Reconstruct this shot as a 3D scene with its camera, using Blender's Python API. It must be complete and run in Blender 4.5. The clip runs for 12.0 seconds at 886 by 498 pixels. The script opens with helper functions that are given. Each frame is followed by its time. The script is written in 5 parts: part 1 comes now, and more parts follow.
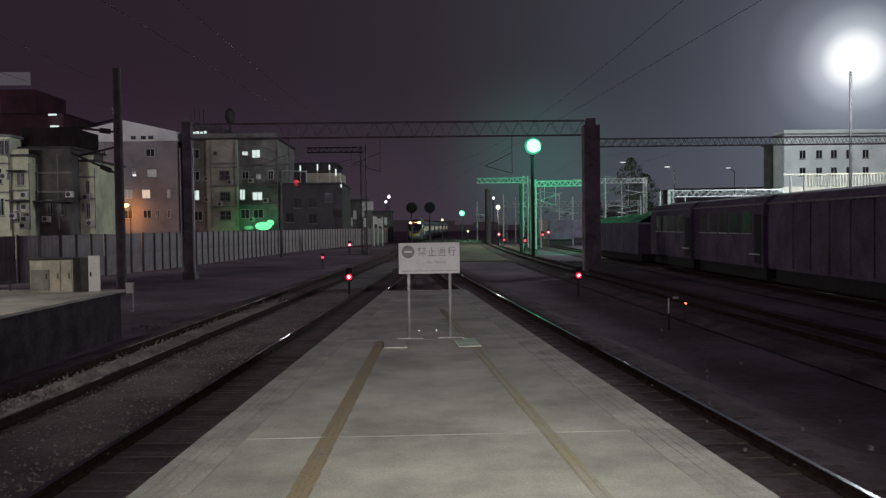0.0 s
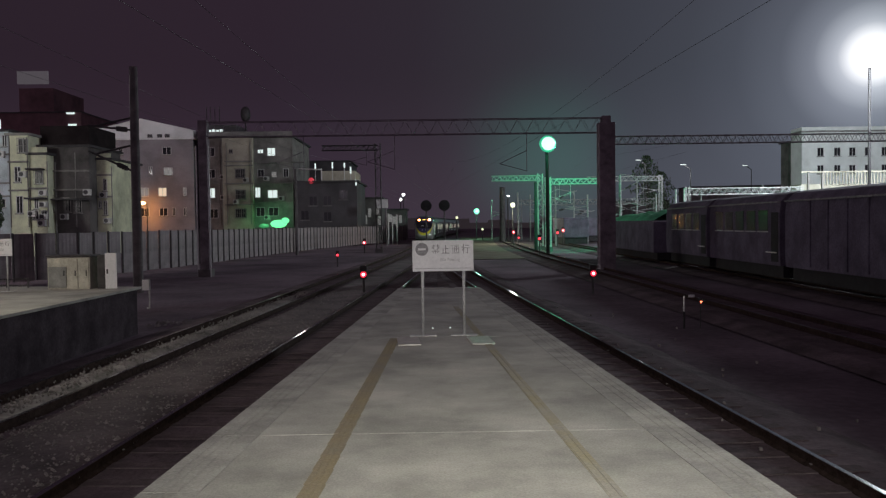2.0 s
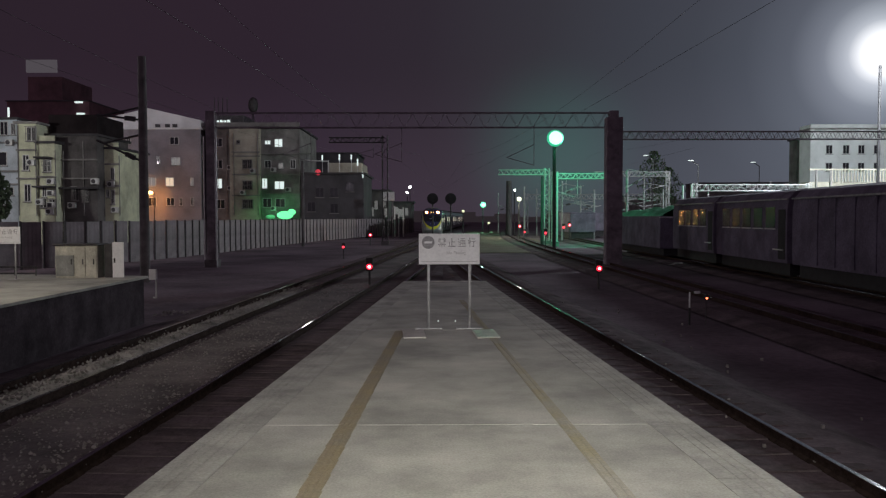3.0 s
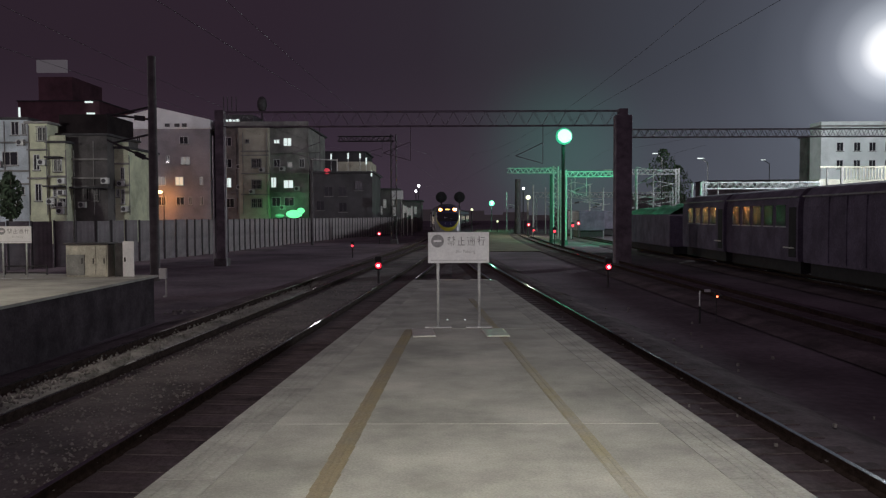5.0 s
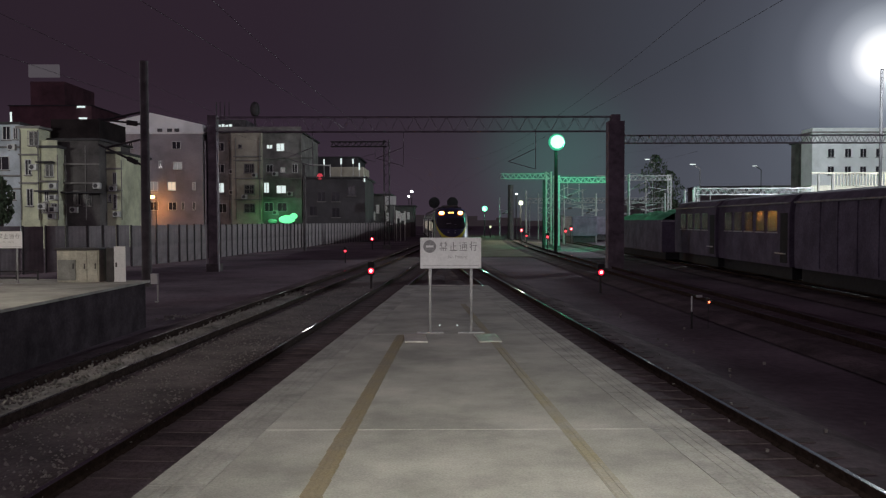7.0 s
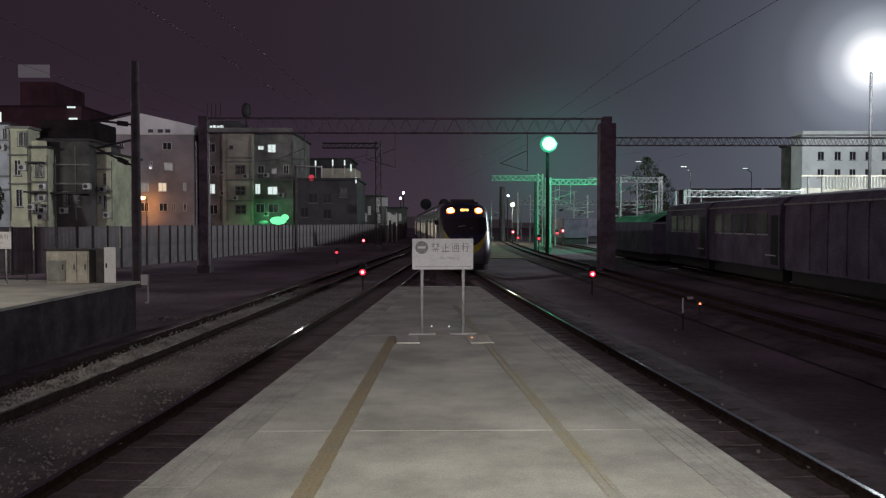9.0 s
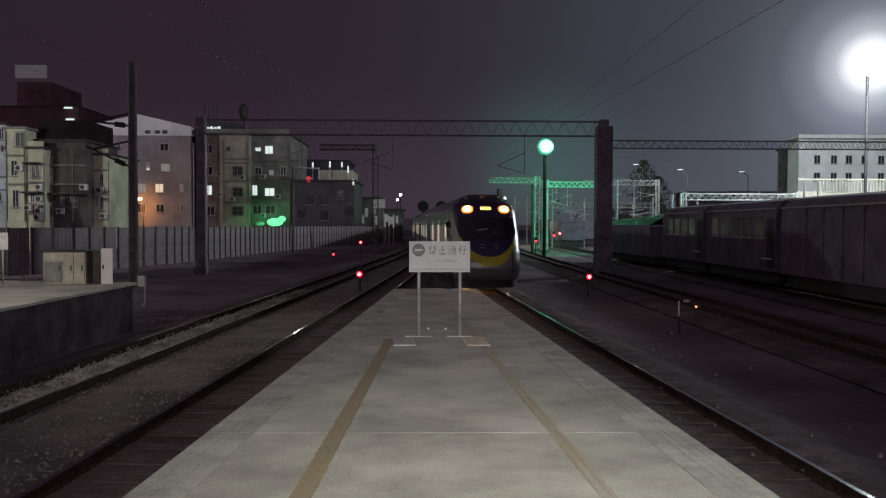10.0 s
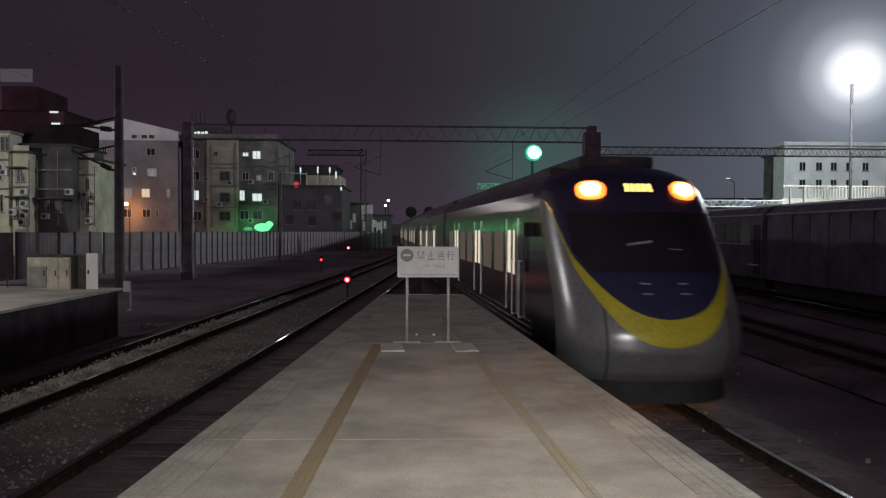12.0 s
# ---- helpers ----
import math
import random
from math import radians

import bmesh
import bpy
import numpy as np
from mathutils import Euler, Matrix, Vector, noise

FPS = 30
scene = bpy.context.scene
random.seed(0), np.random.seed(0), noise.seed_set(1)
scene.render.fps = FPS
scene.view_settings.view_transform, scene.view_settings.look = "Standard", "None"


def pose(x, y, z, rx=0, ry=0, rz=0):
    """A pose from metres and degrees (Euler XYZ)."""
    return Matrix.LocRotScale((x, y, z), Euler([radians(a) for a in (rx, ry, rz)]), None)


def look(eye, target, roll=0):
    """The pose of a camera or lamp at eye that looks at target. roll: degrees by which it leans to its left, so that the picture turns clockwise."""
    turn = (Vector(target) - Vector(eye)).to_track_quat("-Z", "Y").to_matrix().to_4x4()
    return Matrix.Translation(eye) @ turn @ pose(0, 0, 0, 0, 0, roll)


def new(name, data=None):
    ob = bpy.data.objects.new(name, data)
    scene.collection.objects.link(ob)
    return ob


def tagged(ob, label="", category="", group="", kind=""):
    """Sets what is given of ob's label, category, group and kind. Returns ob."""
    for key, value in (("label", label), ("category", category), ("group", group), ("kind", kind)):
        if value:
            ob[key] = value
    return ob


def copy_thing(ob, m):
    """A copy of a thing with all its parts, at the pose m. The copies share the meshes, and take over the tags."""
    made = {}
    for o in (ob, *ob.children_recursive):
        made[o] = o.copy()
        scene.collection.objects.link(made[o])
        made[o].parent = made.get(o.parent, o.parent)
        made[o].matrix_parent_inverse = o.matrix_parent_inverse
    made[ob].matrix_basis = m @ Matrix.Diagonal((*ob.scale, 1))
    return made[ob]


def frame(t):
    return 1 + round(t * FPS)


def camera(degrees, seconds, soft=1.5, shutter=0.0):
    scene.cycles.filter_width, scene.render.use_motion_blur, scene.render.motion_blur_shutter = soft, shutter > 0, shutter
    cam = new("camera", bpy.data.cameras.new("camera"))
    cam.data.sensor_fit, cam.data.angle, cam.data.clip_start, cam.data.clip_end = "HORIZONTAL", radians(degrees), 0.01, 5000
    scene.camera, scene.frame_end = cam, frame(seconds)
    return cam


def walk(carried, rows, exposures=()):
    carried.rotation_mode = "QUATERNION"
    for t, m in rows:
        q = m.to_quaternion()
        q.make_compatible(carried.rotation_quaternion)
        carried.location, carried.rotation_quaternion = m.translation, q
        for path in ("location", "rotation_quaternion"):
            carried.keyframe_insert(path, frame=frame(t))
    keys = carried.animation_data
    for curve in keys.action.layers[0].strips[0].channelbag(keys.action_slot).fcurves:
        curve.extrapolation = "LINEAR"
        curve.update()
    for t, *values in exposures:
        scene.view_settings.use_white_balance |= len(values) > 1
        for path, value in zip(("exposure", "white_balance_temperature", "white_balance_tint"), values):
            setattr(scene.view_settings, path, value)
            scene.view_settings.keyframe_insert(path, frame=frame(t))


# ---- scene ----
# camera held at eye height on an island platform; platform top is z = 0
cam = camera(58.0, 12.0, soft=1.25, shutter=0.5)
PATH = [
    (0.0, pose(0.001, -0.007, 1.607, 88.350, 0.802, -1.824)),
    (0.5, pose(0.009, -0.016, 1.600, 88.650, 0.918, -1.652)),
    (1.0, pose(0.019, -0.026, 1.604, 88.332, 1.213, -1.407)),
    (1.5, pose(0.027, -0.016, 1.600, 88.398, 1.175, -0.765)),
    (2.0, pose(0.013, 0.000, 1.601, 88.215, 0.770, -0.776)),
    (2.5, pose(0.010, -0.001, 1.600, 87.746, 0.386, -0.862)),
    (3.0, pose(0.006, -0.019, 1.602, 87.730, 0.074, -0.332)),
    (5.0, pose(-0.003, -0.005, 1.603, 87.627, 0.199, 0.288)),
    (5.5, pose(-0.002, 0.017, 1.602, 87.726, 0.018, 0.165)),
    (6.0, pose(0.005, -0.010, 1.602, 88.021, -0.008, -0.033)),
    (6.5, pose(0.000, -0.000, 1.600, 88.100, 0.000, 0.000)),
    (7.0, pose(0.010, -0.003, 1.602, 88.017, 0.137, -0.206)),
    (9.0, pose(0.003, 0.012, 1.592, 88.139, 0.016, -0.810)),
    (9.5, pose(0.008, -0.008, 1.600, 88.234, -0.101, -1.077)),
    (10.0, pose(0.003, -0.024, 1.603, 88.283, -0.190, -1.023)),
    (10.5, pose(0.001, -0.004, 1.602, 88.161, -0.322, -0.750)),
    (11.0, pose(-0.014, 0.013, 1.593, 88.512, -0.593, -1.203)),
    (11.5, pose(-0.009, 0.017, 1.591, 88.586, -0.370, -1.651)),
    (12.0, pose(-0.004, 0.019, 1.594, 88.700, -0.304, -1.890)),
]
walk(cam, PATH, [(0.0, -0.08), (0.6, 0.0), (11.0, 0.0), (12.0, -0.07)])

# ---- night sky: purple city glow, the floodlight's halo painted into its colour ----
world = bpy.data.worlds.new("night_sky")
scene.world = world
world.use_nodes = True
wn, wl = world.node_tree.nodes, world.node_tree.links
wn.clear()
FLOOD = Vector((50.0, 90.0, 20.0))
w_co = wn.new("ShaderNodeTexCoord")
w_dot = wn.new("ShaderNodeVectorMath")
w_dot.operation = "DOT_PRODUCT"
w_dot.inputs[1].default_value = (FLOOD - Vector((0, 0, 1.6))).normalized()
w_ramp = wn.new("ShaderNodeValToRGB")
w_ramp.color_ramp.interpolation = "LINEAR"
el = w_ramp.color_ramp.elements
# positions in radians from the floodlight, over 1.5
el[0].position, el[0].color = 0.0, (1.6, 1.65, 1.7, 1)
# sky out of view is brightened to fill the dark ground
el[1].position, el[1].color = 1.0, (0.105, 0.074, 0.104, 1)
for a, c in ((0.020, (1.25, 1.30, 1.36)), (0.036, (0.52, 0.57, 0.65)), (0.060, (0.215, 0.242, 0.295)), (0.092, (0.112, 0.128, 0.162)), (0.141, (0.075, 0.085, 0.109)), (0.195, (0.060, 0.066, 0.085)), (0.265, (0.051, 0.054, 0.070)), (0.374, (0.041, 0.038, 0.049)), (0.51, (0.033, 0.025, 0.035)), (0.684, (0.030, 0.0195, 0.030)), (0.98, (0.028, 0.0175, 0.027)), (1.1, (0.035, 0.023, 0.035))):
    e = w_ramp.color_ramp.elements.new(a / 1.5)
    e.color = (*c, 1)
w_gap = wn.new("ShaderNodeMath")
w_gap.operation = "MULTIPLY_ADD"
w_gap.inputs[1].default_value, w_gap.inputs[2].default_value = -2.0, 2.0
w_root = wn.new("ShaderNodeMath")
w_root.operation = "SQRT"
w_scale = wn.new("ShaderNodeMath")
w_scale.operation = "DIVIDE"
w_scale.inputs[1].default_value = 1.5
wl.new(w_dot.outputs["Value"], w_gap.inputs[0])
wl.new(w_gap.outputs[0], w_root.inputs[0])
wl.new(w_root.outputs[0], w_scale.inputs[0])
wl.new(w_scale.outputs[0], w_ramp.inputs[0])
w_noise = wn.new("ShaderNodeTexNoise")
w_noise.inputs["Scale"].default_value = 2.5
w_mix = wn.new("ShaderNodeMix")
w_mix.data_type, w_mix.blend_type = "RGBA", "MULTIPLY"
w_mix.inputs[0].default_value = 0.12
w_bg = wn.new("ShaderNodeBackground")
w_out = wn.new("ShaderNodeOutputWorld")
wl.new(w_co.outputs["Generated"], w_dot.inputs[0])
wl.new(w_co.outputs["Generated"], w_noise.inputs["Vector"])
wl.new(w_ramp.outputs["Color"], w_mix.inputs[6])
wl.new(w_noise.outputs["Color"], w_mix.inputs[7])
# the town's glow is brighter low over the horizon
w_xyz = wn.new("ShaderNodeSeparateXYZ")
w_low = wn.new("ShaderNodeMapRange")
w_low.interpolation_type = "SMOOTHSTEP"
for k, v in (("From Min", 0.0), ("From Max", 0.20), ("To Min", 1.5), ("To Max", 0.93)):
    w_low.inputs[k].default_value = v
wl.new(w_co.outputs["Generated"], w_xyz.inputs[0])
wl.new(w_xyz.outputs["Z"], w_low.inputs["Value"])
wl.new(w_low.outputs["Result"], w_bg.inputs["Strength"])
# a green halo round the yard lamp, painted into the sky colour
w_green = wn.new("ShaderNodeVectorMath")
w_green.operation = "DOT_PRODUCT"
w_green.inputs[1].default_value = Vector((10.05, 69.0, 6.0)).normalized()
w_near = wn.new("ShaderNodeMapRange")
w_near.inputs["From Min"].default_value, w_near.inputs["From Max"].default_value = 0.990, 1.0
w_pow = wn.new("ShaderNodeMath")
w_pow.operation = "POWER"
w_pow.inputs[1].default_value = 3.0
w_halo = wn.new("ShaderNodeMix")
w_halo.data_type, w_halo.blend_type = "RGBA", "ADD"
w_halo.inputs[7].default_value = (0.004, 0.036, 0.027, 1)
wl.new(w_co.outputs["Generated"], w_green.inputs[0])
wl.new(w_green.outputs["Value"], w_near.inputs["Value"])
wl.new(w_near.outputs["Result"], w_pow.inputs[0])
wl.new(w_pow.outputs[0], w_halo.inputs[0])
wl.new(w_mix.outputs[2], w_halo.inputs[6])
wl.new(w_halo.outputs[2], w_bg.inputs["Color"])
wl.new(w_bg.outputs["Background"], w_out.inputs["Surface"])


# ---- lamps ----
def lamp(kind, m, power, colour, size=0.3):
    data = bpy.data.lights.new("lamp_light", kind)
    data.energy, data.color = power, colour
    if kind == "AREA":
        data.size = size
    else:
        data.shadow_soft_size = size
    ob = new("lamp_light", data)
    ob.matrix_world = m
    return ob


# canopy lamps over the platform behind the camera
canopy = lamp("AREA", look((0.35, -2.7, 3.85), (0.45, 4.5, 0.0)), 106, (0.99, 0.97, 0.885), 1.0)
canopy.data.spread = radians(54)
# unseen fill lamp added far behind the camera to lift the dark yard
lamp("POINT", pose(-32.0, -72.0, 22.0), 11000, (0.97, 0.88, 1.0), 2.0)
# lamp over the end of the neighbouring platform
side_lamp = lamp("SPOT", look((-12.5, 13.0, 4.6), (-12.3, 15.0, 0.0)), 1100, (1.0, 0.95, 0.78), 0.4)
side_lamp.data.spot_size, side_lamp.data.spot_blend = radians(140), 0.6
# unseen lamps added to brighten houses and hoarding; only the sodium one stands in view
lamp("POINT", pose(-54.0, 58.0, 11.0), 10500, (0.97, 0.99, 0.95), 0.5)
lamp("POINT", pose(-46.0, 104.0, 10.0), 1250, (1.0, 0.92, 0.95), 0.5)
lamp("POINT", pose(-16.0, 96.0, 9.5), 230, (1.0, 0.90, 0.90), 0.5)
lamp("POINT", pose(-34.0, 46.0, 8.0), 1700, (1.0, 0.90, 0.92), 0.5)
lamp("POINT", pose(-41.66, 115.4, 4.22), 480, (1.0, 0.38, 0.09), 0.3)
# yard floodlight and green yard lamp
lamp("POINT", pose(FLOOD.x - 1.0, FLOOD.y - 8.0, FLOOD.z - 2.0), 56000, (0.86, 0.93, 1.0), 1.5)
green = lamp("SPOT", look((10.05 + 0.9, 68.2, 8.23), (18.0, 86.0, 4.5)), 12500, (0.07, 1.0, 0.46), 0.5)
green.data.spot_size, green.data.spot_blend = radians(92), 0.5
lamp("POINT", pose(10.05, 67.8, 8.04), 260, (0.08, 1.0, 0.50), 0.5)
# pale yard lamp and the lamps far along the line
lamp("POINT", pose(11.12, 109.0, 4.09), 1600, (0.95, 1.0, 0.72), 0.4)
lamp("POINT", pose(8.38, 149.0, 3.93), 1200, (0.3, 1.0, 0.6), 0.4)
# street lamps of the road beyond the yard
for x, y, z in ((31.2, 119.5, 10.6), (34.8, 109.5, 9.1)):
    lamp("POINT", pose(x - 0.3, y - 1.5, z - 0.9), 700, (0.95, 0.98, 1.0), 0.3)
# green sign light on the block behind the fence
lamp("POINT", pose(-24.0, 114.9, 2.2), 170, (0.15, 1.0, 0.35), 0.4)


# ---- materials ----
def mat(name, colour, rough=0.7, metal=0.0, scale=3.0, amount=0.35, bump=0.15, fine=40.0, second=None, spec=0.5):
    """Base colour broken up at two scales, with fine relief."""
    m = bpy.data.materials.new(name)
    m.use_nodes = True
    n, l = m.node_tree.nodes, m.node_tree.links
    b = n["Principled BSDF"]
    b.inputs["Roughness"].default_value, b.inputs["Metallic"].default_value = rough, metal
    b.inputs["Specular IOR Level"].default_value = spec
    co = n.new("ShaderNodeTexCoord")
    big, small = n.new("ShaderNodeTexNoise"), n.new("ShaderNodeTexNoise")
    big.inputs["Scale"].default_value, small.inputs["Scale"].default_value = scale, fine
    big.inputs["Detail"].default_value = 5
    big.inputs["Roughness"].default_value = 0.65
    for t in (big, small):
        l.new(co.outputs["Object"], t.inputs["Vector"])
    ramp = n.new("ShaderNodeValToRGB")
    dark = tuple(c * (1 - amount) for c in colour) if second is None else second
    light = tuple(min(1, c * (1 + amount * 0.6)) for c in colour) if second is None else colour
    ramp.color_ramp.elements[0].position, ramp.color_ramp.elements[0].color = 0.34, (*dark, 1)
    ramp.color_ramp.elements[1].position, ramp.color_ramp.elements[1].color = 0.66, (*light, 1)
    mix = n.new("ShaderNodeMix")
    mix.data_type, mix.blend_type = "RGBA", "OVERLAY"
    mix.inputs[0].default_value = 0.35
    l.new(big.outputs["Fac"], ramp.inputs[0])
    l.new(ramp.outputs["Color"], mix.inputs[6])
    l.new(small.outputs["Fac"], mix.inputs[7])
    l.new(mix.outputs[2], b.inputs["Base Color"])
    if bump:
        bp = n.new("ShaderNodeBump")
        bp.inputs["Strength"].default_value, bp.inputs["Distance"].default_value = bump, 0.02
        l.new(small.outputs["Fac"], bp.inputs["Height"])
        l.new(bp.outputs["Normal"], b.inputs["Normal"])
    return m


def glow(name, colour, strength):
    m = bpy.data.materials.new(name)
    m.use_nodes = True
    b = m.node_tree.nodes["Principled BSDF"]
    b.inputs["Base Color"].default_value = (0.05, 0.05, 0.05, 1)
    b.inputs["Emission Color"].default_value = (*colour, 1)
    b.inputs["Emission Strength"].default_value = strength
    return m


M_CONCRETE = mat("platform_concrete", (0.36, 0.35, 0.312), 0.75, 0, 0.9, 0.36, 0.10, 60)
M_CONCRETE_EDGE = mat("edge_concrete", (0.34, 0.33, 0.298), 0.75, 0, 2.0, 0.35, 0.15, 50)
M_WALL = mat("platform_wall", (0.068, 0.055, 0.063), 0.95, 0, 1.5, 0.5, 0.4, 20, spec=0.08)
M_YELLOW_LINE = mat("worn_yellow_paint", (0.26, 0.205, 0.11), 0.75, 0, 1.3, 0.4, 0.2, 60, second=(0.20, 0.175, 0.13))
M_YELLOW_FADED = mat("faded_yellow_paint", (0.30, 0.265, 0.155), 0.75, 0, 1.6, 0.4, 0.2, 60, second=(0.31, 0.295, 0.245))
M_BALLAST = mat("ballast", (0.105, 0.086, 0.086), 0.95, 0, 0.8, 0.55, 1.0, 14)
M_BALLAST_PALE = mat("pale_ballast", (0.22, 0.208, 0.195), 0.95, 0, 1.5, 0.55, 1.0, 14)
M_BALLAST_OILY = mat("oily_ballast", (0.118, 0.092, 0.100), 0.95, 0, 0.8, 0.5, 1.0, 14, spec=0.08)
M_STONE = mat("ballast_stone", (0.21, 0.19, 0.18), 0.9, 0, 8, 0.5, 0.5, 30)
M_SLEEPER = mat("sleeper_concrete", (0.105, 0.083, 0.086), 0.95, 0, 3, 0.5, 0.4, 30, spec=0.08)
M_RAIL = mat("rail_steel", (0.42, 0.41, 0.40), 0.105, 1.0, 6, 0.3, 0.02, 30)
M_RUST = mat("rusty_rail_side", (0.045, 0.030, 0.025), 0.95, 0.0, 8, 0.5, 0.3, 40, spec=0.08)
M_STEEL = mat("galvanised_steel", (0.45, 0.45, 0.45), 0.55, 0.15, 5, 0.3, 0.1, 40)
M_YARD_STEEL = mat("weathered_yard_steel", (0.24, 0.24, 0.24), 0.6, 0.15, 5, 0.35, 0.1, 40)
M_DARK_STEEL = mat("dark_mast_steel", (0.055, 0.05, 0.052), 0.7, 0.3, 3, 0.5, 0.2, 30)
M_MAST = mat("mast_concrete", (0.11, 0.10, 0.10), 0.85, 0, 2, 0.4, 0.2, 30)
M_SIGN = mat("sign_white_face", (0.66, 0.65, 0.67), 0.5, 0, 2, 0.08, 0.0, 30)
M_SIGN_GREY = mat("sign_print_grey", (0.23, 0.222, 0.235), 0.6, 0, 5, 0.2, 0, 40)
M_SIGN_PALE = mat("sign_print_pale", (0.40, 0.39, 0.41), 0.6, 0, 5, 0.2, 0, 40)
M_PLATE = mat("smooth_steel_plate", (0.50, 0.48, 0.44), 0.28, 0.0, 6, 0.25, 0.03, 50, spec=0.8)
M_FENCE = mat("hoarding_steel", (0.225, 0.195, 0.20), 0.7, 0.0, 1.2, 0.35, 0.1, 30)
M_FENCE_POST = mat("hoarding_post", (0.06, 0.055, 0.058), 0.7, 0.2, 3, 0.4, 0.1, 30)
M_CABINET = mat("cabinet_cream", (0.42, 0.40, 0.34), 0.6, 0.1, 2.5, 0.35, 0.1, 30)
M_CABINET_GREY = mat("cabinet_grey", (0.24, 0.24, 0.23), 0.6, 0.2, 2.5, 0.35, 0.1, 30)
M_BLUEWHITE = mat("pale_blue_render", (0.46, 0.50, 0.54), 0.85, 0, 0.35, 0.35, 0.2, 8)
M_YELLOWWALL = mat("pale_yellow_render", (0.57, 0.58, 0.42), 0.85, 0, 0.35, 0.35, 0.2, 8)
M_GREYWALL = mat("stained_grey_render", (0.21, 0.20, 0.19), 0.9, 0, 0.35, 0.5, 0.2, 8)
M_TAR = mat("tarred_sheet", (0.022, 0.017, 0.018), 0.95, 0, 0.6, 0.4, 0.3, 10, spec=0.1)
M_NETTED = mat("netted_dark_render", (0.10, 0.092, 0.09), 0.95, 0, 0.35, 0.5, 0.2, 8)
M_MAUVE = mat("mauve_grey_render", (0.25, 0.23, 0.25), 0.9, 0, 0.25, 0.3, 0.2, 8)
M_GABLE = mat("white_gable_cladding", (0.62, 0.61, 0.62), 0.8, 0, 0.3, 0.2, 0.1, 10)
M_TANWALL = mat("tan_render", (0.36, 0.335, 0.27), 0.9, 0, 0.35, 0.35, 0.2, 8)
M_DARKWALL = mat("dark_tile_wall", (0.065, 0.06, 0.065), 0.8, 0, 0.4, 0.4, 0.2, 8)
M_REDWALL = mat("dark_red_tile_wall", (0.15, 0.07, 0.085), 0.8, 0, 0.2, 0.4, 0.2, 8)
M_WHITEWALL = mat("white_render", (0.62, 0.63, 0.62), 0.85, 0, 0.3, 0.2, 0.2, 8)
M_ROOF = mat("dark_roofing", (0.05, 0.047, 0.05), 0.85, 0, 0.6, 0.4, 0.3, 10)
M_FRAME = mat("window_frame_paint", (0.48, 0.48, 0.47), 0.5, 0.2, 4, 0.2, 0, 30)
M_GRILLE = mat("window_grille", (0.22, 0.21, 0.20), 0.6, 0.4, 4, 0.3, 0, 30)
M_GLASS_DARK = mat("dark_window_glass", (0.02, 0.02, 0.024), 0.12, 0, 2, 0.3, 0, 30)
M_LIT = glow("lit_window", (0.80, 0.92, 0.90), 0.95)
M_LIT_WARM = glow("warm_lit_window", (1.0, 0.78, 0.55), 0.75)
M_LIT_DIM = glow("dim_lit_window", (0.75, 0.72, 0.70), 0.22)
M_BILLBOARD = glow("dim_billboard", (0.85, 0.75, 0.85), 0.08)
M_COLUMN = mat("painted_column_steel", (0.20, 0.175, 0.19), 0.8, 0.0, 1.5, 0.4, 0.2, 20, spec=0.1)
M_GREENSIGN = glow("green_neon", (0.16, 1.0, 0.36), 1.4)
M_GREEN_WASH = glow("green_wall_wash", (0.14, 1.0, 0.34), 0.25)
M_RED_CORE = glow("red_signal_glare", (1.0, 0.55, 0.60), 4.0)
M_RED = glow("red_signal_lens", (1.0, 0.02, 0.05), 1.6)
M_RED_FAR = glow("far_red_signal_lens", (1.0, 0.05, 0.08), 2.2)
M_RED_DIM = glow("dim_red_lamp", (1.0, 0.06, 0.10), 0.5)
M_ORANGE = glow("orange_marker_lens", (1.0, 0.16, 0.07), 4.5)
M_GREENLAMP = glow("green_lamp_halo", (0.03, 0.62, 0.32), 0.85)
M_GREENCORE = glow("green_lamp_glare", (0.55, 1.0, 0.76), 1.6)
M_GREENSIGNAL = glow("green_signal_lens", (0.14, 1.0, 0.50), 1.6)
M_YELLOWLAMP = glow("pale_yellow_lamp", (0.95, 1.0, 0.62), 1.1)
M_WHITELAMP = glow("white_lamp", (0.95, 0.97, 1.0), 8.0)
M_FLOOD = glow("floodlight_glass", (0.95, 0.98, 1.0), 3.0)
M_ORANGELAMP = glow("sodium_lamp", (1.0, 0.55, 0.18), 10.0)
M_HEAD = glow("headlight_lens", (1.0, 0.40, 0.095), 290.0)
M_HEAD_HALO = glow("headlight_reflector", (1.0, 0.20, 0.03), 3.2)
M_DEST = glow("amber_display", (1.0, 0.58, 0.16), 2.6)
M_CABIN = glow("saloon_window_light", (1.0, 0.86, 0.68), 0.8)
M_CABIN_DIM = glow("tinted_saloon_window", (0.9, 0.66, 0.5), 0.07)
M_STAINLESS = mat("stainless_body", (0.20, 0.19, 0.195), 0.2, 0.95, 0.8, 0.15, 0.02, 20)
M_NOSE = mat("silver_nose_paint", (0.22, 0.22, 0.23), 0.30, 0.45, 1.5, 0.12, 0.02, 20, spec=0.3)
M_MASK = mat("dark_blue_front_mask", (0.018, 0.017, 0.055), 0.35, 0, 2, 0.2, 0.0, 20)
M_YELLOW = mat("yellow_front_band", (0.42, 0.37, 0.025), 0.4, 0, 2, 0.12, 0.02, 20)
M_SCREEN = mat("windscreen_glass", (0.012, 0.011, 0.014), 0.08, 0, 2, 0.2, 0, 20)
M_TRAINROOF = mat("train_roof_grey", (0.07, 0.065, 0.065), 0.7, 0.1, 1.5, 0.4, 0.1, 20)
